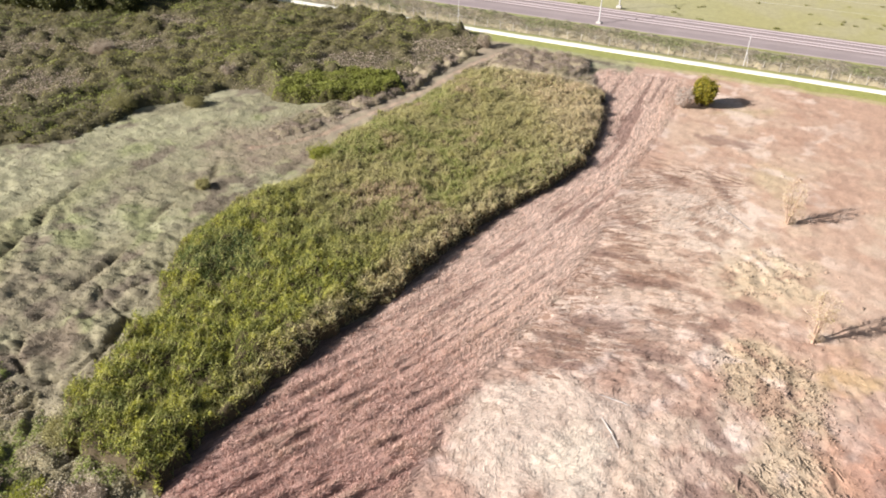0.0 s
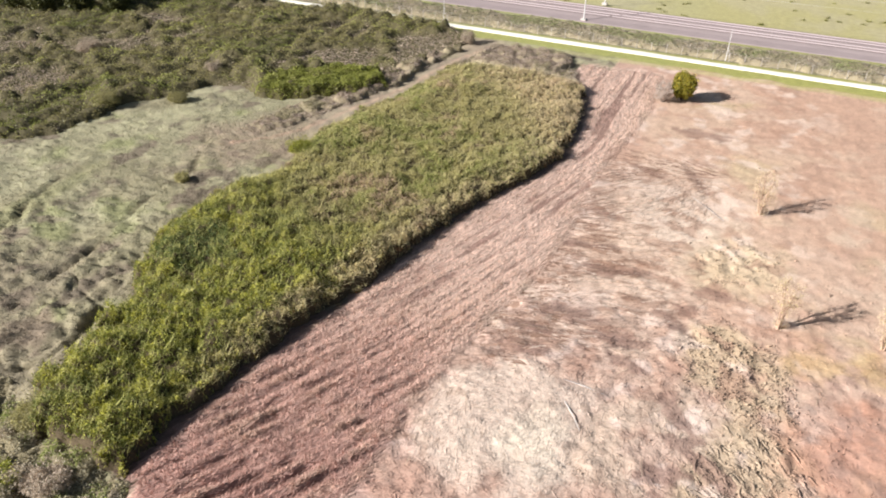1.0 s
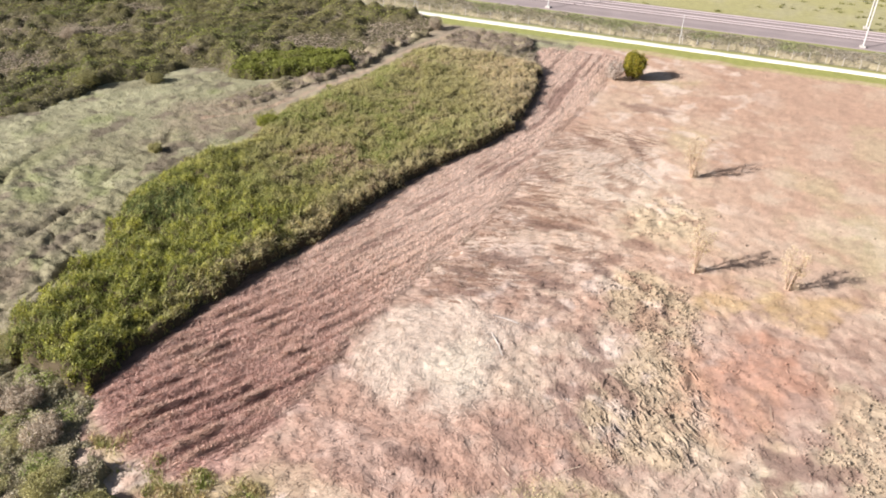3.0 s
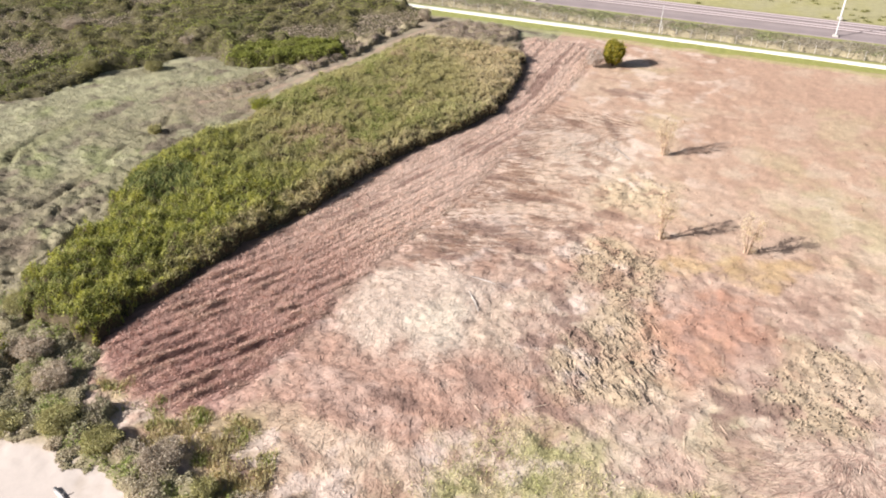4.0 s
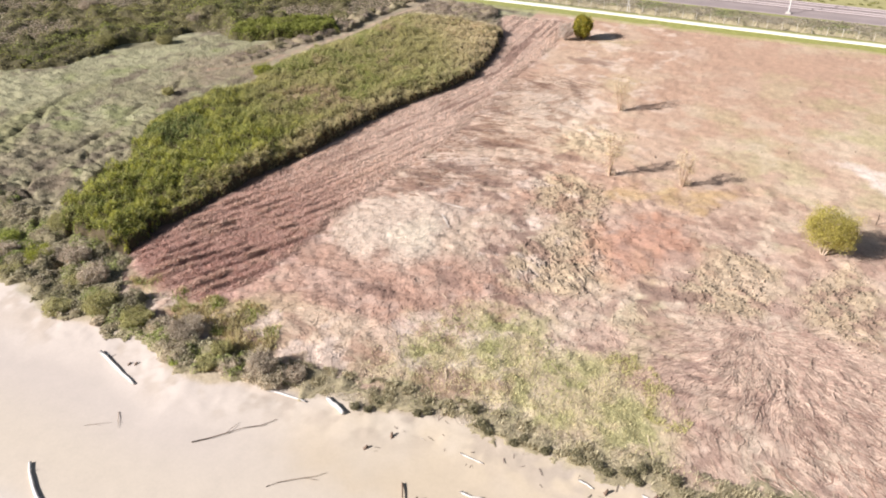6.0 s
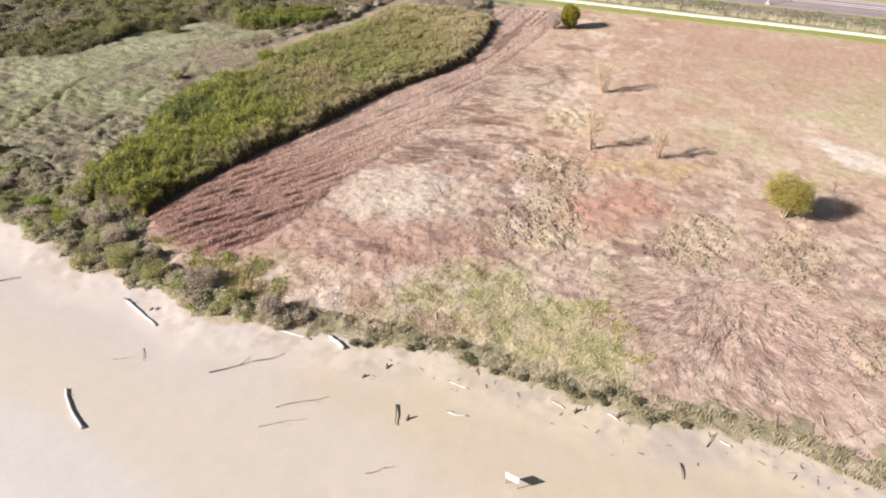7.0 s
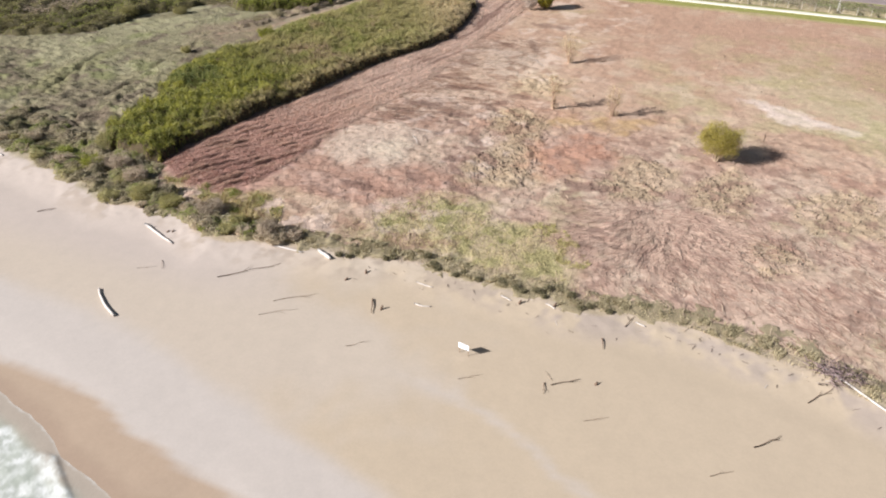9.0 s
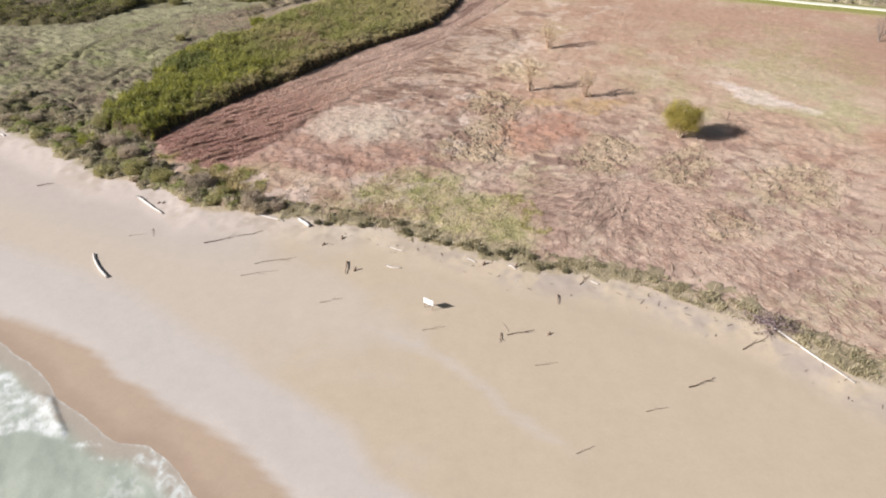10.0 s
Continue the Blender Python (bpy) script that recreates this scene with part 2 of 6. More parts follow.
TRAIL = [(-55, 66), (-51.5, 69.5), (-49.6, 73), (-47.6, 80.8), (-45.2, 88.9), (-44.0, 94.3), (-43.4, 101), (-42.3, 107), (-40, 115)]
DUNE_EDGE = [(-300, 40), (-90, 25), (-50.4, 15.8), (-37.9, 13.4), (-26, 10.9), (-19, 11.8), (-11.8, 9.3), (-7.6, 10.6), (-4.6, 11.8), (1.8, 12.2), (7.6, 14), (14.3, 13.6), (19.7, 13.5), (25, 13.1), (30, 14.3), (35.3, 14.4), (40.2, 13.1), (44.7, 12.7), (48.9, 10.9), (51.5, 9.1), (70, 6), (300, -20)]
PALE_STRAW = [(-14, 35.1), (-13.5, 39.9), (-7, 43.5), (-1.9, 42.9), (-2.3, 36), (-2.9, 30.5), (-8.1, 29), (-12.1, 30.9)]
CLODS = [[(1.5, 52.7), (5.9, 54.8), (9.5, 53.7), (11.2, 49.4), (11.6, 45.1), (7.7, 44.7), (3.6, 46.7)],
         [(5.7, 39.6), (8, 44), (11.3, 43.6), (13.4, 39.4), (14.1, 33.3), (6.9, 31), (5.1, 33.3)],
         [(20.2, 38.5), (23.9, 46.3), (29.4, 44.1), (28.2, 35.3), (22.5, 34)],
         [(29.9, 40), (34.7, 48), (38.6, 42.5), (37.3, 34.4), (31.7, 35.5)],
         [(40.5, 41.8), (48.2, 48.3), (51.9, 44), (50.8, 36.9), (43.1, 34.7)],
         [(36, 29.4), (41, 32.7), (44.5, 28.2), (39.8, 24.2)],
         [(1.3, 64.6), (5, 70.1), (9.8, 68.6), (9.4, 62.6), (3.2, 60.8)]]
RUST = [(11.1, 46.5), (16.2, 50.5), (20.7, 47.2), (20.9, 41.5), (17.2, 36.9), (12.5, 40)]
GREEN_FAR = [(33.8, 79.4), (36, 95), (42, 101), (47.5, 94), (54.8, 78), (54, 61.1), (48.2, 64.4), (42.4, 70.5)]
PALE_STREAK = [(33.5, 71.5), (38.1, 71), (43, 68.4), (48.2, 65.2), (43.1, 64.8), (37.6, 66.6)]
BROWN_STALKS = [(20.8, 29), (25.4, 33.2), (33.1, 34.5), (37.2, 30.1), (35.5, 25), (27.1, 22.2), (22.4, 23.9)]
GREEN_NEAR = [(-0.2, 20.7), (4.6, 26.1), (11.1, 27.8), (12.5, 24.2), (18.6, 25), (23, 19.1), (25, 15.6), (14.3, 14.8), (7.9, 15.2), (2.4, 15)]
STREAKED = [(-14.2, 75.3), (-8, 86), (-0.4, 88), (3.2, 74.2), (0.5, 64), (2, 54), (1.3, 50), (-6, 44), (-12.6, 43.5), (-10.6, 55), (-10.5, 61.5)]
WHITE_STREAKS = [(-10.1, 79.7), (-4, 90), (1.5, 88), (4, 74), (-1.5, 64), (-5, 70)]
RUST_SOUTH = [(-15.5, 20), (-14, 30), (-9.5, 29.5), (-3, 30), (4, 31), (9, 29), (4.6, 26.5), (-0.5, 22), (-4, 20.5)]
TAN_SOUTH = [(-16, 15.8), (-12.5, 21.5), (-4, 20.8), (0, 20), (2, 15.4), (-4, 13.6), (-11, 13)]

HEATH_TRAILS = [[(-63, 71.3), (-58.3, 64.6), (-54.4, 57.7), (-55.1, 52.9), (-53.1, 43.9), (-52.1, 38.5), (-52.2, 35.5), (-51, 29.2), (-48.3, 26.3), (-44.9, 25.1), (-42.3, 22.4), (-39.5, 19.8), (-34.6, 18.6)],
                [(-44.9, 25.1), (-43.2, 26.8), (-42.8, 29.5), (-44.4, 34.1), (-48.1, 35.3), (-50.2, 36.7)],
                [(-67.1, 50.3), (-65.3, 44.6), (-63.4, 39.7), (-62.5, 36.3), (-60, 30)], [(-48, 20), (-44.1, 21.5), (-43.6, 23), (-44, 24.4)]]
PALE_CUSHIONS = [[(-79.8, 50.3), (-75.1, 53.8), (-68.2, 49.8), (-67, 44.6), (-68.2, 41.4), (-76, 43)], [(-60.5, 42.7), (-61.3, 47.5), (-57.2, 47.7), (-54.1, 45), (-57.1, 42)], [(-53.8, 45.2), (-54.3, 51.9), (-51.4, 49.7), (-51.9, 45.3)],
                 [(-75, 60), (-70, 72), (-62, 74), (-66, 62)]]
GREEN_BAND = [(-68, 40.2), (-65.4, 48.2), (-66.5, 56), (-64.5, 56), (-63.8, 48), (-62.5, 39), (-59, 33), (-64, 33)]


def heath_trail(x, y):
    """How far into one of the narrow trodden lines, from 0 to 1."""
    d = np.full(x.shape, 1e9)
    for line in HEATH_TRAILS:
        d = np.minimum(d, beside(x, y, line))
    return ramp(0.42 + 0.45 * fbm(x, y, 1.8, 58, 3) - d - 0.5 * fbm(x, y, 4.0, 59, 2), 0.0, 0.4)


# patches of bare dark soil: middle, half length, half width, bearing
DARK_SOIL = [(3.3, 36.4, 1.8, 0.8, 20), (7.1, 29.4, 2.1, 0.5, -20), (-7.2, 50.7, 2.2, 0.9, 10), (-5.8, 58.6, 2.8, 0.7, 22), (-8.4, 44.9, 2.0, 0.6, 13), (-2.0, 94.6, 3.2, 1.0, 0),
             (-0.6, 80.8, 2.4, 0.5, -58), (-7.6, 81.5, 2.6, 0.6, -24), (-8.5, 62.3, 2.6, 0.5, 16), (-4.6, 25.6, 1.6, 0.8, 0), (0.8, 30.1, 1.4, 0.6, -35), (-9.0, 69.1, 2.6, 0.5, -8),
             (3.3, 43.1, 1.8, 0.7, -49), (4.1, 59.1, 1.3, 0.7, 0), (-10.0, 47.6, 1.6, 0.5, 5), (-2.0, 49.2, 2.0, 0.8, 5), (5.1, 40.2, 1.5, 0.5, 43), (6.1, 38.4, 2.6, 0.6, -35),
             (34.3, 32.3, 1.8, 0.7, 0), (44.9, 58.0, 2.2, 0.6, 0), (49.5, 25.3, 2.0, 0.8, -44), (20.7, 35.7, 2.6, 0.6, 30), (28.0, 57.9, 3.0, 0.6, -75), (18.9, 35.9, 1.8, 0.7, 10),
             (1.5, 53.5, 1.6, 0.6, -30), (2.6, 55.8, 1.2, 0.6, 20), (-1.0, 46.5, 1.4, 0.5, -20), (4.6, 33.6, 1.6, 0.5, -40)]


def dark_soil(x, y):
    """How far inside a patch of bare dark soil, from 0 to 1."""
    best = np.full(x.shape, 9.0)
    for cx, cy, a, b, deg in DARK_SOIL:
        c, s = math.cos(radians(deg)), math.sin(radians(deg))
        u, v = (x - cx) * c + (y - cy) * s, (y - cy) * c - (x - cx) * s
        best = np.minimum(best, np.hypot(u / a, v / b))
    return ramp(1.25 + 0.9 * fbm(x, y, 1.6, 23, 3) + 0.5 * fbm(x, y, 0.7, 24, 2) - best, -0.15, 0.35)


def dune(x, y):
    """How far inland of the edge of the dune plants, in metres."""
    e = np.array(DUNE_EDGE, float)
    return y - np.interp(x, e[:, 0], e[:, 1])


SHORE = [(-90, -4), (-40, -9.5), (-22, -12.6), (-14.7, -13.8), (-9.6, -14.8), (-7.1, -15.6), (-4.5, -16.9), (-1.4, -17.3), (1.5, -18.1), (3.4, -18.3), (5.5, -17.7), (7.7, -18.2), (9.2, -18.8), (11.2, -19.8), (30, -24), (120, -40)]
WET_LINE = [(-90, 0), (-40, -7), (-17.3, -11.5), (-10.8, -11.3), (-4.5, -12.1), (-1.4, -13.5), (2.2, -13.8), (6.2, -14.6), (11.5, -15.4), (17.8, -17.7), (40, -23), (120, -36)]
DRY_LINE = [(-90, 8), (-28, -2.4), (-15, -4), (-5.7, -4), (3.9, -6.9), (11.2, -9.1), (17.7, -10.6), (22, -13), (50, -19), (120, -32)]


def inland(x, y, line):
    e = np.array(line, float)
    return y - np.interp(x, e[:, 0], e[:, 1])


def shore(x, y):
    """How far inland of the waterline."""
    return inland(x, y, SHORE) + 0.22 * fbm(x, y * 0 + 3.0, 2.0, 77, 3)


ROW_Y = np.arange(-60.0, 300.0)
ROW_SLOPE = np.interp(ROW_Y, [18, 28, 40, 55, 72, 84, 92, 120], [0.55, 0.48, 0.35, 0.28, 0.24, 0.10, 0.0, -0.01])
ROW_X = np.cumsum(ROW_SLOPE) - np.cumsum(ROW_SLOPE)[80]


def across(x, y):
    """Distance across the mown rows, and their slope."""
    slope = np.interp(y, ROW_Y, ROW_SLOPE)
    return (x - np.interp(y, ROW_Y, ROW_X)) / np.sqrt(1 + slope * slope), slope


def rows(x, y):
    """Broken rows left by the mower: -1 to 1."""
    near = across(x, y)[0] + 0.25 * fbm(x, y, 4.0, 2)
    wide = 2 * vnoise(y / 30.0 + 5, near / 0.8, 91) - 1
    fine = 2 * vnoise(y / 12.0 + 9, near / 0.36, 92) - 1
    south = ramp(44 - y, -8, 14)
    comb = np.sin(near * 2 * math.pi / 1.45 + 1.2 * fbm(x, y, 6.0, 93)) * (0.1 + 0.9 * ramp(32 - y, -10, 8)) * ramp(fbm(x, y, 2.6, 90, 3), -0.35, 0.25) * ramp(inside(x, y, MOWN), 0.2, 2.4)
    rag = fbm(x, y, 0.75, 89, 2)
    return (0.5 - 0.2 * south) * wide + (0.5 - 0.25 * south) * fine + 1.05 * comb + 0.3 * rag


def straw_angle(x, y):
    """The way in which the cut stalks lie."""
    a = np.radians(np.interp(y, [44, 56, 64, 69, 74, 79, 84, 90], [12, 16, 15, 35, 60, 42, -5, -20])) + 0.25 * fbm(x, y, 7.0, 41, 3)
    a = a + (radians(-45.0) - a) * ramp(x + 0.3 * (55 - y), 0, 8) * ramp(66 - y, -3, 3)
    a = np.where(inside(x, y, MOWN) > 0, np.arctan2(1.0, across(x, y)[1]) + 0.15 * fbm(x, y, 8.0, 44, 2), a)
    a = np.where((y > 64) & (x > 7), radians(75.0) + 0.5 * fbm(x, y, 14.0, 45, 2), a)
    ring = np.arctan2(y - 36.0, x + 7.5) + 1.2
    a = np.where(inside(x, y, PALE_STRAW) > -1, ring, a)
    fan = np.arctan2(y - 34.0, x - 28.0) + 1.3 * fbm(x, y, 5.0, 46, 2)
    a = np.where(inside(x, y, BROWN_STALKS) > -3, fan, a)
    return a


def combed(x, y):
    """Long streaks left by the rake, at four bearings: broad and fine."""
    broad, fine = 0.0, 0.0
    north, east = ramp(y, 64, 71), ramp(x + 0.3 * (55 - y), 0, 7)
    for deg, w in ((-26, north * (1 - ramp(x, 5, 10))), (18, (1 - north) * (1 - east)), (-50, (1 - north) * east), (76, north * ramp(x, 5, 10))):
        a = radians(deg)
        wx, wy = x + 1.6 * fbm(x, y, 5.0, 13, 3), y + 1.6 * fbm(x, y, 5.0, 14, 3)
        u, v = wx * math.cos(a) + wy * math.sin(a), -wx * math.sin(a) + wy * math.cos(a)
        k = 0.22 if deg in (-50, 76) else 1.0
        broad = broad + w * fbm(u / (6.0 * k), v, 1.3, 11, 3)
        fine = fine + w * k * (0.8 * fbm(u / (8.0 * k) + 40, v, 0.62, 12, 3) + 0.4 * fbm(u / 2.0, v, 0.55, 15, 2))
    return broad, fine


def field_mask(x, y):
    return np.minimum(np.minimum(dune(x, y), 119.5 - y), x + 33.0 - 0.23 * (y - 20).clip(0, 60))


def cover(x, y):
    """Base colour of the ground, with its grit (0 smooth sand to 1 rough field) and wetness."""
    col = np.zeros(x.shape + (3,))
    n1, n2, n3 = fbm(x, y, 12.0, 1), fbm(x, y, 4.0, 2), fbm(x, y, 1.3, 3, 3)
    grit = np.full(x.shape, 1.0)
    wet = np.zeros(x.shape)

    def lay(colour, mask):
        nonlocal col
        c = lin(*colour) if isinstance(colour, tuple) else colour
        col = col * (1 - mask[..., None]) + c * mask[..., None]

    def spot(outline, colour, soft=0.8, rag=1.2, most=1.0):
        d = inside(x, y, outline) + rag * (n2 + 0.6 * n3)
        lay(colour, most * ramp(d, -soft, soft))

    streak, streak2 = combed(x, y)
    # mown field
    lay((215, 183, 160), np.ones(x.shape))
    lay((208, 168, 143), ramp(n1 + 0.4 * n2 + 0.012 * (y - 55), -0.1, 0.5) * 0.75)
    lay((228, 205, 178), ramp(fbm(x, y, 7.0, 9), 0.05, 0.4) * 0.6)
    lay((176, 146, 124), ramp(streak2 + 0.5 * n2, 0.12, 0.4) * 0.6 * ramp(66 - y, -6, 6) * (1 - 0.75 * ramp(x, 6, 14)))
    lay((204, 160, 138), ramp(0.3 * streak + 0.7 * n1 + 0.4 * n3, 0.1, 0.5) * 0.4 * ramp(y, 60, 75))
    lay((205, 196, 150), ramp(fbm(x, y, 9.0, 21) + 0.3 * n2, 0.18, 0.5) * 0.5 * ramp(x, 8, 22))
    lay((190, 156, 138), ramp(n2 + 0.5 * n3 + 0.3 * n1, 0.14, 0.42) * 0.45 * ramp(y, 62, 72))
    lay((234, 214, 190), ramp(fbm(x, y, 5.0, 22) + 0.3 * n3, 0.12, 0.4) * 0.5 * ramp(y, 60, 70))
    spot([(-6, 103), (0, 104.5), (4, 109), (-3, 107.5)], (192, 180, 124), 1.0, 1.5, 0.7)
    spot(GREEN_FAR, (214, 202, 166), 5.0, 7.0, 0.8)
    spot(PALE_STREAK, (252, 232, 220), 1.0, 2.2, 0.95)
    spot([(52, 84), (48, 100), (60, 112), (100, 108), (100, 80)], (178, 140, 125), 5.0, 3.0, 0.7)
    spot(STREAKED, (238, 212, 190), 3.0, 4.0, 0.85)
    inner = ramp(inside(x, y, STREAKED) + 4 * n2 + 2 * n1, -1, 4)
    edge_w = ramp(5.5 - beside(x, y, [(-11, 47), (-10.5, 54), (-10, 63), (-10.5, 75), (-7, 83)]) + 2 * n2, -3, 4)
    lay((172, 136, 114), inner * ramp(0.8 * streak2 + 0.5 * streak + 0.5 * n2 + 0.25 * edge_w, 0.18, 0.4) * 0.82)
    spot([(-10.6, 50.5), (-1.2, 55.4), (1.3, 51.4), (-3, 47.5), (-10, 46.6)], (182, 146, 124), 1.2, 3.5, 0.45)
    spot([(-10.5, 62), (-2, 64.5), (-1, 61.5), (-8.5, 57.8)], (184, 148, 126), 1.2, 3.5, 0.4)
    spot(WHITE_STREAKS, (248, 228, 208), 2.5, 3.5, 0.75)
    lay((184, 150, 128), ramp(inside(x, y, WHITE_STREAKS) + 3 * n2, -1, 3) * ramp(streak2 + 0.3 * n2, 0.15, 0.35) * 0.65)
    spot(PALE_STRAW, (240, 216, 192), 0.8, 1.7, 0.92)
    lay((206, 176, 150), ramp(inside(x, y, PALE_STRAW) + 2, 0, 2) * ramp(n3 + 0.5 * streak2 - 0.25 * ramp(inside(x, y, PALE_STRAW), 0, 3), 0.12, 0.4) * 0.5)
    spot([(-9.5, 34), (-6, 39), (-3.5, 38), (-4, 33)], (254, 235, 208), 1.8, 2.4, 0.85)
    spot(RUST_SOUTH, (202, 157, 134), 2.2, 4.0, 0.55)
    spot(TAN_SOUTH, (214, 186, 154), 1.2, 1.4, 0.8)
    spot([(-28, 20.5), (-24, 16.5), (-18, 14.5), (-11, 12.8), (-8.5, 13.8), (-12, 19.5), (-19, 18.2)], (204, 179, 138), 0.8, 1.6, 0.8)
    spot([(-9.8, 17.4), (-7.7, 20.8), (-2.2, 22), (-0.8, 20.2), (-3.1, 16.4), (-6.5, 16)], (230, 202, 174), 0.8, 1.6, 0.8)
    spot([(-16.6, 13.2), (-15.4, 14.9), (-13.2, 14.2), (-13.9, 12.6)], (222, 196, 176), 0.5, 0.6, 0.9)
    lump = fbm(x, y, 1.7, 28, 3) + 0.3 * n3
    some = ramp(62 - y, -6, 8) * ramp(x + 10, 0, 3) * (0.5 + 0.5 * ramp(x, 10, 20))
    lay((152, 117, 98), some * ramp(lump, 0.22, 0.42) * 0.5)
    lay((238, 214, 191), some * ramp(-lump, 0.22, 0.45) * 0.35)
    for c in CLODS[:-1]:
        spot(c, (210, 185, 152), 0.9, 1.4, 0.9)
    spot(CLODS[-1], (224, 204, 168), 2.5, 3.5, 0.6)
    spot(RUST, (206, 152, 124), 2.5, 4.0, 0.68)
    spot([(10.6, 52.4), (13.4, 54), (17.3, 56), (22.6, 57.2), (20, 52.5), (14, 51)], (210, 176, 122), 1.2, 2.5, 0.6)
    spot([(-0.1, 84.8), (3.1, 91), (8.1, 89.7), (6.5, 81.1)], (214, 200, 150), 1.5, 2.5, 0.6)
    spot(BROWN_STALKS, (211, 178, 156), 4.0, 5.0, 0.6)
    fan = np.arctan2(y - 34.0, x - 29.5)
    far_out = np.hypot(x - 29.5, y - 34.0)
    fan = fan + 0.35 * fbm(x, y, 5.0, 47, 2)
    ribs = fbm(fan * 13.0, far_out * 0.3, 1.0, 48, 3) * ramp(far_out, 2.5, 6.0) * ramp(35 - y, 0, 4)
    lay((172, 138, 124), ramp(inside(x, y, BROWN_STALKS) + 4 * n2, -4, 3) * ramp(ribs + 0.5 * n2, 0.02, 0.4) * 0.6)
    lay((223, 194, 170), ramp(x - 12 - 0.35 * (y - 20), 0, 14) * ramp(62 - y, 0, 8) * ramp(n2 + 0.7 * n3, 0.0, 0.35) * 0.65)
    lay((176, 142, 124), ramp(x - 6, 0, 10) * ramp(58 - y, 0, 8) * ramp(-n3 - 0.5 * n2 + 0.3 * streak2, 0.1, 0.42) * 0.65)
    lay((202, 166, 143), ramp(y + 4 * n2, 60, 92) * (0.5 + 0.3 * ramp(n2 + 0.6 * n1, -0.1, 0.35)))
    lay((192, 186, 132), ramp(inside(x, y, GREEN_FAR) + 9 * n2, -6, 5) * ramp(n2 + 0.5 * n3, -0.05, 0.35) * 0.32)
    spot(GREEN_NEAR, (212, 194, 154), 2.0, 3.5, 0.8)
    lay((176, 170, 114), ramp(inside(x, y, GREEN_NEAR) + 2 * n2, -1, 2.5) * ramp(n2 + 0.8 * n3, -0.02, 0.45) * 0.75)
    loose = (1 - 0.8 * ramp(inside(x, y, PALE_STRAW), -2, 1)) * (1 - 0.6 * ramp(inside(x, y, RUST_SOUTH), -1, 1.5))
    lay((242, 218, 200), loose * ramp(14 - x, -4, 8) * ramp(fbm(x, y, 2.6, 26, 3) + 0.4 * streak, 0.1, 0.4) * 0.6)
    lay((180, 142, 120), loose * ramp(14 - x, -4, 8) * ramp(fbm(x, y, 2.2, 27, 3) + 0.4 * streak, 0.16, 0.42) * 0.6)
    lay((158, 126, 110), dark_soil(x, y) * (0.75 - 0.3 * ramp(x, 22, 30)))
    # strip of rust-red mown growth along the thicket
    d = inside(x, y, MOWN) + 1.8 * n2 + 0.9 * n3 + 1.4 * streak
    row = rows(x, y)
    m = ramp(d, -0.8, 1.2)
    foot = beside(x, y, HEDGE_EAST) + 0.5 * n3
    south = ramp(48 - y + 8 * n1, 0, 28)
    red = lin(246, 212, 187) * (1 - south[..., None]) + lin(221, 176, 157) * south[..., None]
    lay(red, m)
    lay((228, 192, 165), m * ramp(n2 + 0.7 * row + 0.4 * n1, 0.1, 0.8) * 0.6)
    # furrow shade painted in: hollows between the rows made darker
    lay((166, 124, 107), m * ramp(-row + 0.3 * n2, 0.18, 0.5) * (0.62 - 0.06 * south) * ramp(foot, 1.2, 2.6))
    # dark band painted along the thicket's foot to deepen its shadow
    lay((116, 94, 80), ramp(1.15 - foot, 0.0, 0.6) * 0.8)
    # dune scrub west of the thicket
    west = ramp(-18.5 - x - 0.0 * y, 0, 0.5) * (1 - m) * ramp(np.maximum(-x - 27, np.where(y > 40, 9, -9)), 0, 1)
    lay((164, 155, 121), west)
    lay((162, 149, 120), west * ramp(0.5 * n1 + n2 + 0.05 * (44 - y), -0.1, 0.7) * 0.8)
    lay((180, 173, 136), west * ramp(fbm(x, y, 9.0, 51) + 0.02 * (y - 45), 0.0, 0.4) * 0.75)
    lay((160, 161, 110), west * ramp(fbm(x, y, 6.0, 52) + 0.3 * n3, 0.08, 0.36) * 0.7)
    lay((132, 116, 98), west * ramp(fbm(x, y, 3.2, 53) + 0.3 * n3, 0.16, 0.34) * 0.8)
    lay((136, 124, 102), west * ramp(n3 + 0.8 * n2, 0.05, 0.45) * 0.55)
    lay((172, 152, 128), west * ramp(7 + 4 * n2 - beside(x, y, TRAIL), -3, 4) * 0.7)
    for c in PALE_CUSHIONS:
        spot(c, (194, 187, 148), 1.5, 3.0, 0.6)
    spot(GREEN_BAND, (160, 158, 108), 1.0, 2.0, 0.5)
    spot([(-51, 29), (-48, 32), (-45, 31), (-44.8, 28), (-48, 26.5)], (142, 124, 104), 0.6, 1.2, 0.8)
    lay((100, 90, 66), west * heath_trail(x, y) * 0.75)
    # bare trail
    lay((196, 168, 140), ramp(0.55 + 0.4 * n3 - beside(x, y, TRAIL), 0, 0.5) * 0.9)
    # grass verge, strip by the railway, pasture beyond
    lay((170, 168, 98), ramp(y + 0.8 * n2, 118.9, 120.0) * ramp(x, -60, -44))
    lay((196, 190, 130), ramp(y + 0.8 * n2, 117.6, 118.6) * ramp(119.4 - y, 0, 0.6) * 0.6 * ramp(x, -40, -34))
    lay((150, 142, 112), ramp(y, 125.0, 126.0))
    lay((158, 156, 100), ramp(y + 0.5 * n2, 134.0, 134.8))
    far = ramp(y + 0.4 * n2, 146.8, 147.8)
    lay((187, 178, 126), far)
    lay((190, 180, 142), far * ramp(n1 + 0.5 * n2 + 0.02 * (y - 160), -0.2, 0.4) * 0.8)
    # beach
    e = dune(x, y) + 0.9 * n2 + 0.5 * n3
    lay((194, 178, 148), ramp(e, -0.8, 0.4) * ramp(2.6 - e, 0, 1.6) * 0.8)
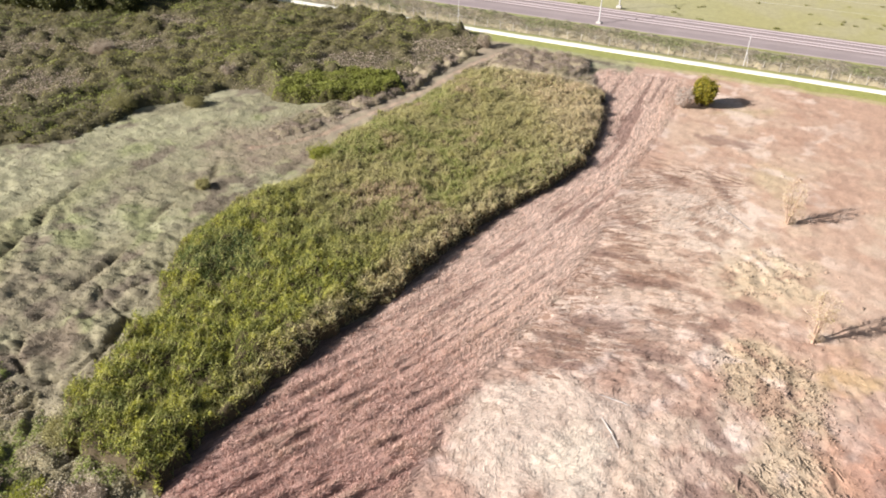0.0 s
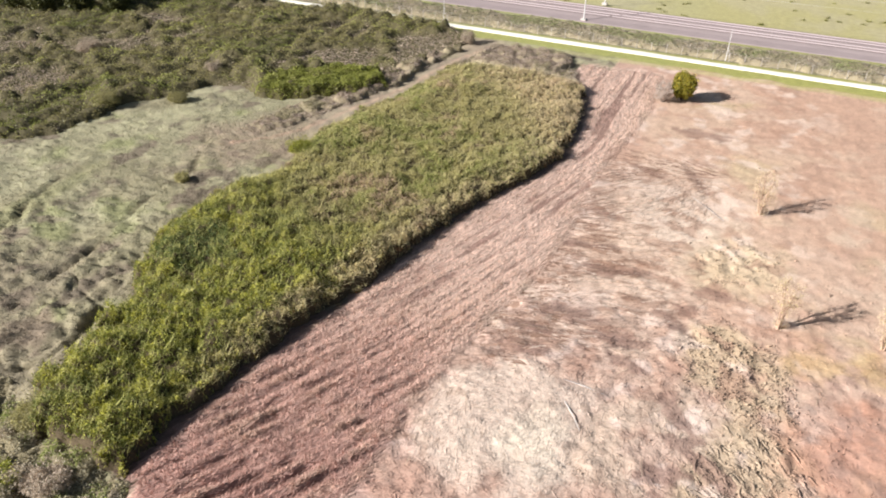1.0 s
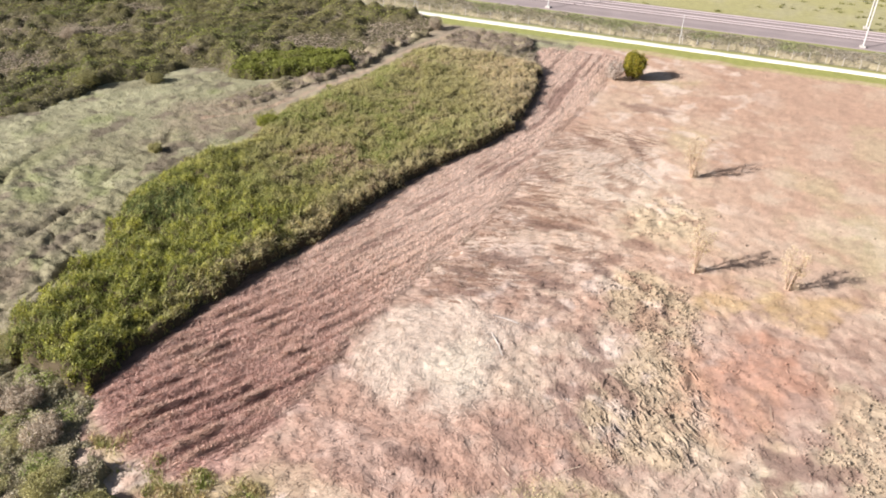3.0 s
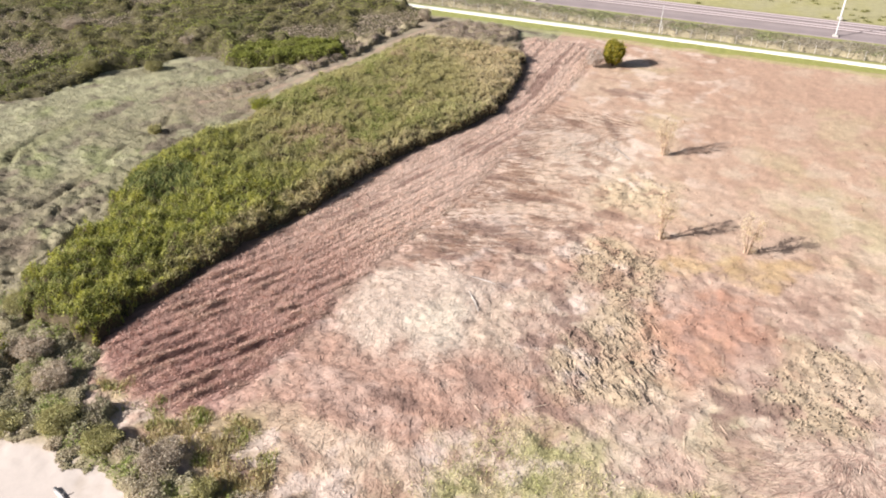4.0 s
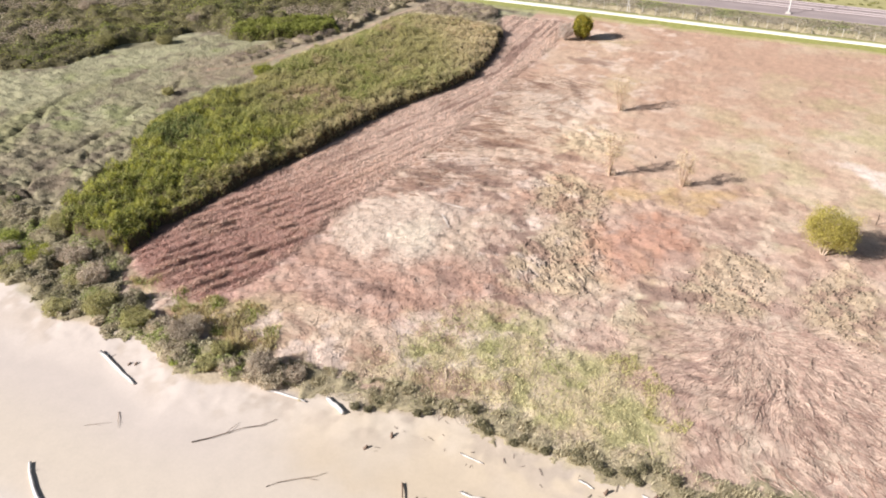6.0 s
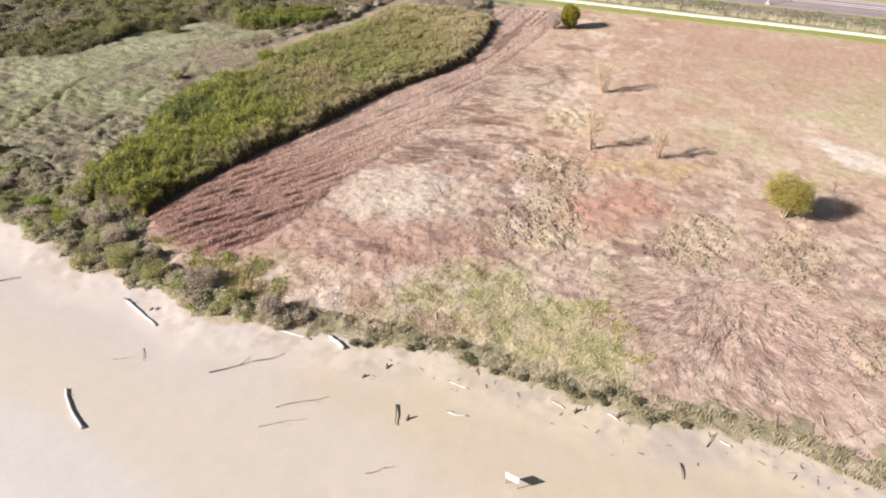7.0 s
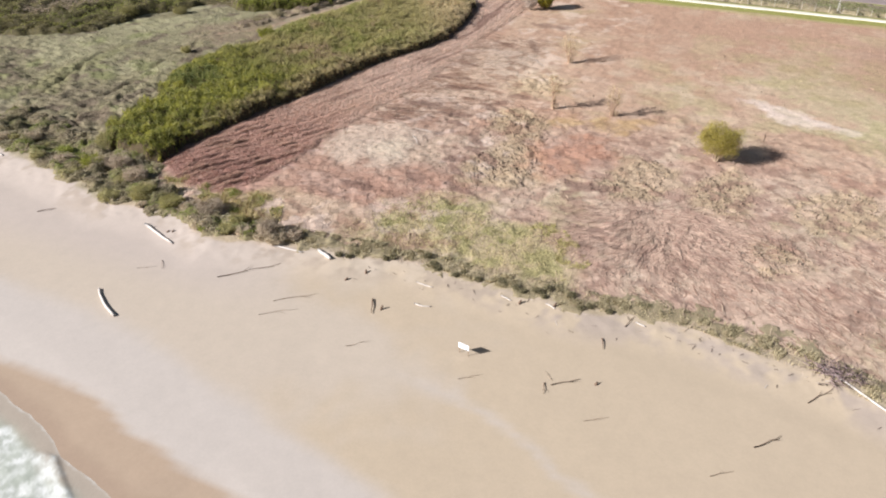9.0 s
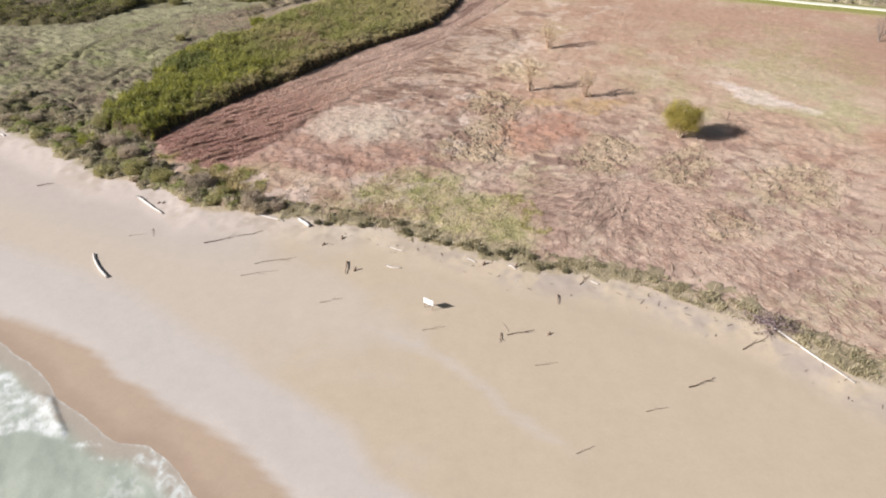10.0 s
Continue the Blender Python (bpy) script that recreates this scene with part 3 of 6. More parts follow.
    sand = ramp(-e, -0.5, 0.5)
    s = shore(x, y)
    lay(lin(230, 213, 194, SAND), sand)
    lay(lin(227, 205, 176, SAND), sand * ramp(n1 + 0.3 * n2 + 0.04 * (x - 2), -0.1, 0.5) * 0.75)
    lay(lin(228, 212, 202, SAND * 0.97), sand * ramp(-x, -4, 12) * ramp(y, 0, 6) * 0.7)
    lay(lin(231, 219, 209, SAND), sand * ramp(1.2 * n2 + 1.5 * n1 - inland(x, y, DRY_LINE), -1.2, 1.6) * 0.95)
    lay(lin(232, 220, 210, SAND), sand * ramp(0.9 - np.abs(inland(x, y, [(8, 0), (22, -1.5), (34, -6.5), (44, -8)]) + 1.5 * n2), 0, 1) * ramp(x, 10, 18) * ramp(36 - x, 0, 6) * 0.6)
    damp = sand * ramp(0.5 * n2 - inland(x, y, WET_LINE), -0.3, 0.5)
    lay(lin(209, 184, 160, SAND), damp)
    lay(lin(194, 168, 147, SAND), damp * ramp(1.0 - s, -0.3, 0.8) * 0.6)
    lay((188, 171, 155), ramp(e, -4.5, 0.0) * sand * ramp(n3 + n2, -0.12, 0.3) * 0.75)
    lay((196, 180, 169), ramp(e, -4.5, -1.0) * sand * ramp(x, 12, 24) * ramp(n2 + 0.6 * n3, -0.25, 0.2) * 0.55)
    grit = 1 - 0.85 * sand
    wet = damp * ramp(1.6 - s, -0.4, 0.8)
    col = col * (1 + ((1 - sand) * (1 - 1.7 * ramp(y, 42, 64) * ramp(x + 14, 0, 8)))[..., None] * np.array([-0.01, 0.0, 0.04]))
    return np.clip(col, 0, 0.95), grit, wet


def height(x, y):
    """Height of the ground in metres."""
    n2, n3 = fbm(x, y, 4.0, 2), fbm(x, y, 0.9, 61, 3)
    z = 0.10 * fbm(x, y, 14.0, 62) + 0.05 * n3
    m = ramp(inside(x, y, MOWN) + 1.2 * n2, -0.6, 2.4)
    row = rows(x, y)
    z = z + m * (0.16 * row * (0.45 + 0.8 * ramp(46 - y, -14, 14)) + (0.05 + 0.11 * ramp(44 - y, -8, 8)) * fbm(x, y, 0.7, 64, 2))
    for c in CLODS:
        z = z + ramp(inside(x, y, c) + n2, -0.5, 0.8) * 0.18 * fbm(x, y, 0.8, 65, 3)
    fine = combed(x, y)[1]
    z = z + (1 - m) * ramp(dune(x, y), 0.5, 3.0) * ((0.05 + 0.07 * ramp(70 - y, -8, 12)) * fine + (0.17 - 0.06 * ramp(x, 12, 22)) * fbm(x, y, 1.1, 60, 3) * (0.35 + 0.65 * ramp(60 - y, -8, 12)) * (1 - 0.7 * ramp(inside(x, y, PALE_STRAW), -1, 2)))
    rib, far_out = np.arctan2(y - 34.0, x - 29.5) + 0.35 * fbm(x, y, 5.0, 47, 2), np.hypot(x - 29.5, y - 34.0)
    z = z + ramp(inside(x, y, BROWN_STALKS), -3, 2) * 0.17 * fbm(rib * 13.0, far_out * 0.3, 1.0, 48, 3) * ramp(far_out, 2.5, 6.0) * ramp(35 - y, 0, 4)
    z = z + (1 - m) * ramp(dune(x, y), 1.0, 4.0) * ramp(66 - y, -6, 8) * 0.07 * fbm(x, y, 1.7, 28, 3)
    z = z + ramp(inside(x, y, PALE_STRAW), -1, 3) * 0.18
    west = ramp(-18.5 - x, 0, 0.5) * (1 - m) * ramp(np.maximum(-x - 27, np.where(y > 40, 9, -9)), 0, 1) * ramp(120 - y, 0, 2)
    w1, w2 = worley(x + 0.8 * fbm(x, y, 1.6, 33, 2), y + 0.8 * fbm(x, y, 1.6, 34, 2), 1.9, 31)
    mound = 0.22 * np.sqrt(ramp(w2 - w1, 0.0, 0.4)) * ramp(fbm(x, y, 5.0, 32, 2), -0.2, 0.3) + 0.16 * fbm(x, y, 2.6, 67, 3) + 0.26 * fbm(x, y, 1.1, 69, 3) - 0.2
    z = z + west * (mound - 0.32 * heath_trail(x, y)) * (0.5 + 0.85 * ramp(47 - y + 5 * n2, -6, 8)) * ramp(dune(x, y), 0.5, 4.0)
    flat = ramp(y, 117, 120)
    z = z * (1 - flat) + flat * 0.03 * n3
    z = z + 0.35 * ramp(y, 132, 136) * (1 - ramp(y, 147, 150))
    e = dune(x, y)
    beach = ramp(-e, -2.2, 4.5)
    s = shore(x, y)
    zs = -1.22 + 0.05 * s.clip(0, 5) + 0.017 * (s - 5).clip(0, 28) + 0.03 * fbm(x, y, 5.0, 68) * ramp(s, 2, 6) - 0.07 * (-s).clip(0, 30)
    zs = zs + 0.16 * fbm(x, y, 0.9, 66, 3) * ramp(e, -3.5, -0.3)
    return z * (1 - beach) + zs * beach


def stations(parts, far):
    """Grid lines: dense in the middle, wider and wider towards the horizon."""
    out = [parts[0][0]]
    for lo, hi, step in parts:
        out += list(np.linspace(lo, hi, max(1, round((hi - lo) / step)) + 1)[1:])
    left, right, step = [], [], 1.5
    a, b = out[0], out[-1]
    while b < far:
        step *= 1.22
        a, b = a - step, b + step
        left.append(a), right.append(b)
    return np.array(left[::-1] + out + right)


# ---------- ground: one sheet ----------
gx = stations([(-170, -90, 1.3), (-90, -50, 0.46), (-50, -31, 0.32), (-31, 53, 0.22), (53, 90, 0.9)], 2600)
gy = stations([(-46, -24, 1.2), (-24, 6, 0.6), (6, 70, 0.22), (70, 92, 0.38), (92, 125, 0.55), (125, 152, 1.0), (152, 190, 2.0)], 2600)
GX, GY = np.meshgrid(gx, gy)
GZ = height(GX, GY)
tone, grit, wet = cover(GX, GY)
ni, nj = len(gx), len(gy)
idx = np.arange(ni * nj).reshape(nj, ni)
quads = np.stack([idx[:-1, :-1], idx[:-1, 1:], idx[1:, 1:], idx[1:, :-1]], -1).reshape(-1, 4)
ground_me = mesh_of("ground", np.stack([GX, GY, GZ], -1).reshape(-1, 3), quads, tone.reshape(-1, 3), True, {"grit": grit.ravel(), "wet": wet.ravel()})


def ground_material():
    m = bpy.data.materials.new("ground cover")
    m.use_nodes = True
    nt = m.node_tree
    N, L = nt.nodes, nt.links
    bsdf = N["Principled BSDF"]
    pos = N.new("ShaderNodeNewGeometry").outputs["Position"]

    def attr(name, out):
        a = N.new("ShaderNodeAttribute")
        a.attribute_name = name
        return a.outputs[out]

    def tex(scale, detail, rough):
        t = N.new("ShaderNodeTexNoise")
        t.inputs["Scale"].default_value, t.inputs["Detail"].default_value, t.inputs["Roughness"].default_value = scale, detail, rough
        L.new(pos, t.inputs["Vector"])
        return t.outputs["Fac"]

    def maths(op, a, b):
        t = N.new("ShaderNodeMath")
        t.operation = op
        for i, v in enumerate((a, b)):
            if isinstance(v, (int, float)):
                t.inputs[i].default_value = v
            else:
                L.new(v, t.inputs[i])
        return t.outputs[0]

    g, w = attr("grit", "Fac"), attr("wet", "Fac")
    n_a, n_b, n_c = tex(0.9, 6, 0.65), tex(4.0, 5, 0.7), tex(16.0, 3, 0.7)
    total = maths("ADD", maths("MULTIPLY", maths("SUBTRACT", n_a, 0.5), 1.1), maths("MULTIPLY", maths("SUBTRACT", n_b, 0.5), 1.1))
    total = maths("ADD", total, maths("MULTIPLY", maths("SUBTRACT", n_c, 0.5), 0.6))
    gain = maths("ADD", 1.0, maths("MULTIPLY", total, maths("ADD", maths("MULTIPLY", g, 0.58), 0.06)))
    vm = N.new("ShaderNodeVectorMath")
    vm.operation = "SCALE"
    L.new(attr("tone", "Color"), vm.inputs[0]), L.new(gain, vm.inputs["Scale"])
    L.new(vm.outputs[0], bsdf.inputs["Base Color"])
    L.new(maths("SUBTRACT", 0.95, maths("MULTIPLY", w, 0.55)), bsdf.inputs["Roughness"])
    bsdf.inputs["Specular IOR Level"].default_value = 0.2
    bp = N.new("ShaderNodeBump")
    bp.inputs["Distance"].default_value = 0.09
    L.new(maths("ADD", maths("MULTIPLY", g, 0.45), 0.03), bp.inputs["Strength"])
    L.new(maths("ADD", n_b, maths("MULTIPLY", n_c, 0.5)), bp.inputs["Height"])
    L.new(bp.outputs[0], bsdf.inputs["Normal"])
    return m


ground = thing("ground", ground_me, ground_material(), "mown field, dune scrub and sandy beach", "ground", "structure")


def scatter(outline, count, keep=None):
    """Random points inside an outline."""
    p = np.array(outline, float)
    lo, hi = p.min(0), p.max(0)
    got = np.zeros((0, 2))
    while len(got) < count:
        q = rng.uniform(lo, hi, (count * 2, 2))
        ok = inside(q[:, 0], q[:, 1], outline) > 0
        if keep is not None:
            ok &= rng.uniform(size=len(q)) < keep(q[:, 0], q[:, 1])
        got = np.concatenate([got, q[ok]])
    return got[:count, 0], got[:count, 1]


# ---------- thickets ----------
def thicket(name, outline, top, palette, leaves, size, label, category, core=0.4, edge=1.2, rag=1.2, up=0.5, narrow=0.45, side=0.25, core_mat=None, lump=2.4, relief=(0.2, 0.3, 0.7), seed=5, blades=0, blade_len=1.0, keep=None):
    """Dense growth: a lumpy twiggy mass under a cover of leaves."""
    p = np.array(outline, float)
    lo, hi = p.min(0) - 1.5, p.max(0) + 1.5

    def crown(x, y):
        d = inside(x, y, outline) + rag * (fbm(x, y, 2.2, seed) + 0.5 * fbm(x, y, 0.8, seed + 1, 2))
        w1, w2 = worley(x, y, lump, seed + 2)
        dome = 0.95 - relief[0] * 1.1 + relief[0] * 2 * (1 - w1.clip(0, 1)) + 0.22 * fbm(x, y, 5.0, seed + 3) + relief[1] * fbm(x, y, relief[2], seed + 4, 3)
        h = top(x, y) * dome * np.sqrt(ramp(d, 0.0, edge))
        return d, h

    xs, ys = np.arange(lo[0], hi[0], core), np.arange(lo[1], hi[1], core)
    X, Y = np.meshgrid(xs, ys)
    d, h = crown(X, Y)
    Z = height(X, Y) + np.where(d > 0, h * 0.84, -0.25)
    ids = np.arange(X.size).reshape(X.shape)
    q = np.stack([ids[:-1, :-1], ids[:-1, 1:], ids[1:, 1:], ids[1:, :-1]], -1).reshape(-1, 4)
    live = (d.ravel()[q] > 0).any(1)
    q = q[live]
    used, inv = np.unique(q, return_inverse=True)
    V = np.stack([X, Y, Z], -1).reshape(-1, 3)[used]
    ob = thing(name, mesh_of(name, V, inv.reshape(-1, 4), None, True), core_mat or twiggy, label, category, "stuff")
    x, y = scatter([(lo[0], lo[1]), (hi[0], lo[1]), (hi[0], hi[1]), (lo[0], hi[1])], leaves * 2, lambda a, b: (inside(a, b, outline) > -1.5) * 1.0)
    if keep is not None:
        ok = rng.uniform(size=len(x)) < keep(x, y)
        x, y = x[ok], y[ok]
    d, h = crown(x, y)
    ok = d > 0.02
    x, y, d, h = x[ok][:leaves], y[ok][:leaves], d[ok][:leaves], h[ok][:leaves]
    n = len(x)
    rise = np.where((rng.uniform(size=n) < side) & (d < 1.3), rng.uniform(0.05, 1.0, n), rng.uniform(0.86, 1.22, n))
    P = np.stack([x, y, height(x, y) + h * rise], 1)
    s = size * rng.uniform(0.6, 1.4, n)
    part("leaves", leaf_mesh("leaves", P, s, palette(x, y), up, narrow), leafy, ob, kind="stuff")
    if blades:
        pick = rng.integers(0, n, blades)
        B = P[pick] + rng.normal(0, 0.1, (blades, 3)) - np.array([0, 0, blade_len * 0.45])
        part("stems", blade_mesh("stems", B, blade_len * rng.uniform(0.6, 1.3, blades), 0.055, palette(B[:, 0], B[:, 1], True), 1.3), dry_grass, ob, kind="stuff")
    return ob


def blend(*layers):
    """Colours laid over one another: (colour, weight array) ..."""
    out = None
    for c, w in layers:
        c = lin(*c, 1.0) * np.array([1.0, 1.0, 1.12])
        out = np.ones((len(w), 3)) * c if out is None else out * (1 - w[:, None]) + c * w[:, None]
    return out


# core colour darkened to stand for shade in the leaf gaps
hedge_shade = material("twigs and shade inside the brambles", colour=lin(98, 84, 62), rough=0.95, scale=1.5, vary=0.35, fine=9.0, fine_vary=0.4, bump=0.7, bump_dist=0.1)


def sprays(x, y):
    """Clumps of bramble leaves: high on their tops, low in the gaps between."""
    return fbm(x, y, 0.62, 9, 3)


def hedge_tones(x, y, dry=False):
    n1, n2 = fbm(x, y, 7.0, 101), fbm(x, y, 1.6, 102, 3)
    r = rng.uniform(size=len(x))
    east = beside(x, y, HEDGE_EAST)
    # sun and shade put into the leaf tones: lighter clump tops, darker gaps
    lit_top = ramp(sprays(x, y) + 0.5 * (r - 0.5), -0.1, 0.4)
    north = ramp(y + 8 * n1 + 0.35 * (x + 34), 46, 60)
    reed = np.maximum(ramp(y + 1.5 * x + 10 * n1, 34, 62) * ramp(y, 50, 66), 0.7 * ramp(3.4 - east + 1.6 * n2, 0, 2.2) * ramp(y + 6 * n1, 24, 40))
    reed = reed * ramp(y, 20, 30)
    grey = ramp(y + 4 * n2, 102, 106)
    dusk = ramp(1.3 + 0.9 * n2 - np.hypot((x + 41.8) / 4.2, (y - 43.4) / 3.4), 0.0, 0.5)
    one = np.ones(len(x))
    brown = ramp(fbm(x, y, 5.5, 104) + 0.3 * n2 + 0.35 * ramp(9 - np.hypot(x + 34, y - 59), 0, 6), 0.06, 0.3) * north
    c = blend(((112, 118, 50), one), ((180, 176, 66), lit_top), ((200, 194, 96), ramp(r, 0.82, 1.0) * 0.8), ((104, 112, 66), ramp(fbm(x, y, 5.0, 103) + 0.3 * n2, 0.18, 0.42) * 0.6), ((84, 100, 56), dusk * 0.85),
              ((162, 152, 104), north * 0.85), ((190, 180, 110), north * lit_top * 0.5), ((178, 152, 122), brown * 0.9), ((138, 146, 70), north * ramp(n1 + 0.5 * n2, 0.05, 0.35) * 0.8),
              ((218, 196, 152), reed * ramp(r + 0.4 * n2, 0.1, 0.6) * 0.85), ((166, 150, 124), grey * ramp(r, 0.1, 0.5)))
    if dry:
        c = blend(((150, 152, 70), one), ((184, 180, 96), lit_top * 0.8), ((198, 178, 134), np.maximum(reed, 0.15 + 0.3 * north)), ((168, 154, 130), grey))
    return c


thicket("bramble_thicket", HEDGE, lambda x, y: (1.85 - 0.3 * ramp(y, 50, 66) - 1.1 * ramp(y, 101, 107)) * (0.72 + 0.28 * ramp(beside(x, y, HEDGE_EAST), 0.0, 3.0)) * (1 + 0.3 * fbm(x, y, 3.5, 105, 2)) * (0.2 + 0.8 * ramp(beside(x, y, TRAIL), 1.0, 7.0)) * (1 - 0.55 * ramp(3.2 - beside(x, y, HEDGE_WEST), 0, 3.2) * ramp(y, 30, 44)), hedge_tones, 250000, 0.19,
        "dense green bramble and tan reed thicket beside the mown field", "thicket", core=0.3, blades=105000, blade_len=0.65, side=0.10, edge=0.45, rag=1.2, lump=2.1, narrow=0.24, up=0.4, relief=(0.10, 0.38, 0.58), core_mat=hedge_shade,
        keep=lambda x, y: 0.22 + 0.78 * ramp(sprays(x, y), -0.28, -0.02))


def scrub_bare(x, y):
    """Where the scrub thins out to grey twigs."""
    return ramp(fbm(x, y, 16.0, 111) + 0.5 * fbm(x, y, 3.0, 112, 3) - 0.04 * ramp(-x, 60, 85) + 0.6 * ramp(9 - np.hypot(x + 66, y - 111), 0, 6) + 0.5 * ramp(7 - np.hypot(x + 59, y - 99), 0, 5) + 0.35 * ramp(8 - np.hypot(x + 92, y - 70), 0, 6), 0.0, 0.26)


def scrub_tones(x, y, dry=False):
    n1, n2 = fbm(x, y, 16.0, 111), fbm(x, y, 3.0, 112, 3)
    r, one = rng.uniform(size=len(x)), np.ones(len(x))
    bare = scrub_bare(x, y)
    return blend(((140, 132, 80), one), ((112, 106, 62), ramp(n2 + r - 0.5, 0, 0.6)), ((146, 148, 70), ramp(n1 + 0.6 * n2, 0.0, 0.4)), ((112, 118, 54), ramp(fbm(x, y, 6.0, 118) + 0.3 * n2, 0.05, 0.3) * 0.8), ((160, 162, 80), ramp(fbm(x, y, 4.0, 119) + 0.4 * r, 0.3, 0.5) * 0.7),
                 ((176, 158, 134), bare * ramp(r, -0.4, 0.5)))


thicket("evergreen_scrub", SHRUBLAND, lambda x, y: (0.9 + 0.9 * ramp(fbm(x, y, 9.0, 113), -0.1, 0.5)) * (1 - 0.65 * scrub_bare(x, y)) + 0.9 * ramp(y, 114, 120) * ramp(x, -84, -72), scrub_tones, 150000, 0.25,
        "low olive-green evergreen scrub with bare grey gaps", "scrub", core=0.55, lump=2.6, relief=(0.5, 0.6, 1.2), seed=25, side=0.3, narrow=0.28, core_mat=scrub_shade, up=0.5, keep=lambda x, y: 0.25 + 0.75 * ramp(x, -170, -90))
thicket("green_shrub_mass", GREEN_PATCH, lambda x, y: 1.5 + 0 * x, lambda x, y, dry=False: blend(((150, 152, 68), np.ones(len(x))), ((122, 126, 58), rng.uniform(size=len(x)) * 0.8)),
        20000, 0.18, "bright green bramble mass among the grey scrub", "thicket", seed=35)


def twig_tones(x, y, dry=False):
    n2, r = fbm(x, y, 2.0, 115, 3), rng.uniform(size=len(x))
    return blend(((174, 156, 132), np.ones(len(x))), ((140, 124, 104), ramp(n2 + r - 0.5, 0, 0.5)), ((142, 138, 90), ramp(fbm(x, y, 4.0, 116), 0.1, 0.4) * 0.7), ((186, 172, 154), ramp(r, 0.85, 1.0)))


thicket("twiggy_scrub", [(-57, 69), (-53.5, 70), (-51.4, 73.5), (-49.4, 81), (-47.0, 88.5), (-45.8, 94.5), (-45.2, 101), (-44.2, 107), (-43, 112), (-46, 112), (-48.5, 101), (-49.5, 94), (-52, 88), (-55, 80)],
        lambda x, y: (0.5 + 0.55 * ramp(y, 80, 98)) * (0.2 + 0.8 * ramp(fbm(x, y, 2.5, 117), -0.1, 0.3)), twig_tones, 24000, 0.17, "grey-brown leafless scrub along the bare trail", "scrub", core_mat=dry_twigs, core=0.35, lump=1.6, seed=65, edge=0.7, narrow=0.2, relief=(0.3, 0.4, 0.8))
thicket("twiggy_scrub", [(-40.5, 106.5), (-34, 104.5), (-27, 106), (-24.2, 111), (-26, 116.3), (-33, 117.2), (-39, 116)],
        lambda x, y: 1.0 + 0 * x, twig_tones, 20000, 0.17, "grey leafless scrub between the thicket and the path", "scrub", core=0.35, lump=1.8, seed=75, edge=0.9, narrow=0.2, relief=(0.35, 0.4, 0.9), core_mat=dry_twigs)

# ---------- footpath, fence, railway ----------
def strip(name, x0, x1, profile, step, wave=0.0):
    """A long band along x with a cross profile of (y, z)."""
    xs = np.arange(x0, x1 + step, step)
    V, k = [], len(profile)
    for x in xs:
        for j, (y, z) in enumerate(profile):
            side = wave * fbm(np.array([x]), np.array([y * 3.0]), 4.0, 201, 3)[0] if j in (0, k - 1, 1, k - 2) else 0
            V.append((x, y + side, z))
    ids = np.arange(len(V)).reshape(len(xs), k)
    q = np.stack([ids[:-1, :-1], ids[1:, :-1], ids[1:, 1:], ids[:-1, 1:]], -1).reshape(-1, 4)
    return mesh_of(name, V, q, None, False)


thing("footpath", strip("footpath", -400, 300, [(122.65, -0.1), (122.78, 0.09), (123.55, 0.12), (124.28, 0.09), (124.4, -0.1)], 1.0, 0.25), white_gravel,
      "white gravel path along the railway fence", "path", "structure")

railway = thing("railway", strip("railway", -400, 300, [(134.9, 0.0), (135.6, 0.42), (138.4, 0.46), (139.3, 0.6), (142.8, 0.6), (143.0, 0.56), (143.2, 0.6), (146.6, 0.6), (147.8, 0.1)], 2.0, 0.1),
                gravel, "double railway track on grey ballast", "railway", "structure")


def rail_mesh():
    pr = [(-0.065, 0.0), (-0.06, 0.03), (-0.012, 0.05), (-0.012, 0.11), (-0.037, 0.13), (-0.035, 0.17), (0.035, 0.17), (0.037, 0.13), (0.012, 0.11), (0.012, 0.05), (0.06, 0.03), (0.065, 0.0)]
    return strip("rail", -400, 300, pr, 25.0)


rail_me = rail_mesh()
for yr in (140.35, 141.80, 144.10, 145.55):
    part("rail", rail_me, steel_rail, railway, "pale worn steel rail", pose(0, yr, 0.66))
sl = []
for k in range(int(260 / 0.6)):
    for yc in (141.08, 144.83):
        sl.append((-150 + 0.6 * k, yc))
sl = np.array(sl)
cx, cy = np.array([-0.13, 0.13, 0.13, -0.13]), np.array([-1.25, -1.25, 1.25, 1.25])
bot = np.stack([sl[:, :1] + cx, sl[:, 1:] + cy, np.full((len(sl), 4), 0.55)], -1)
upp = bot + np.array([0, 0, 0.11])
V = np.concatenate([bot, upp], 1).reshape(-1, 3)
o = (np.arange(len(sl)) * 8)[:, None, None]
fc = np.array([[4, 5, 6, 7], [0, 1, 5, 4], [1, 2, 6, 5], [2, 3, 7, 6], [3, 0, 4, 7]])[None]
part("sleepers", mesh_of("sleepers", V, (o + fc).reshape(-1, 4)), sleeper_grey, railway, "weathered concrete sleepers", kind="stuff")


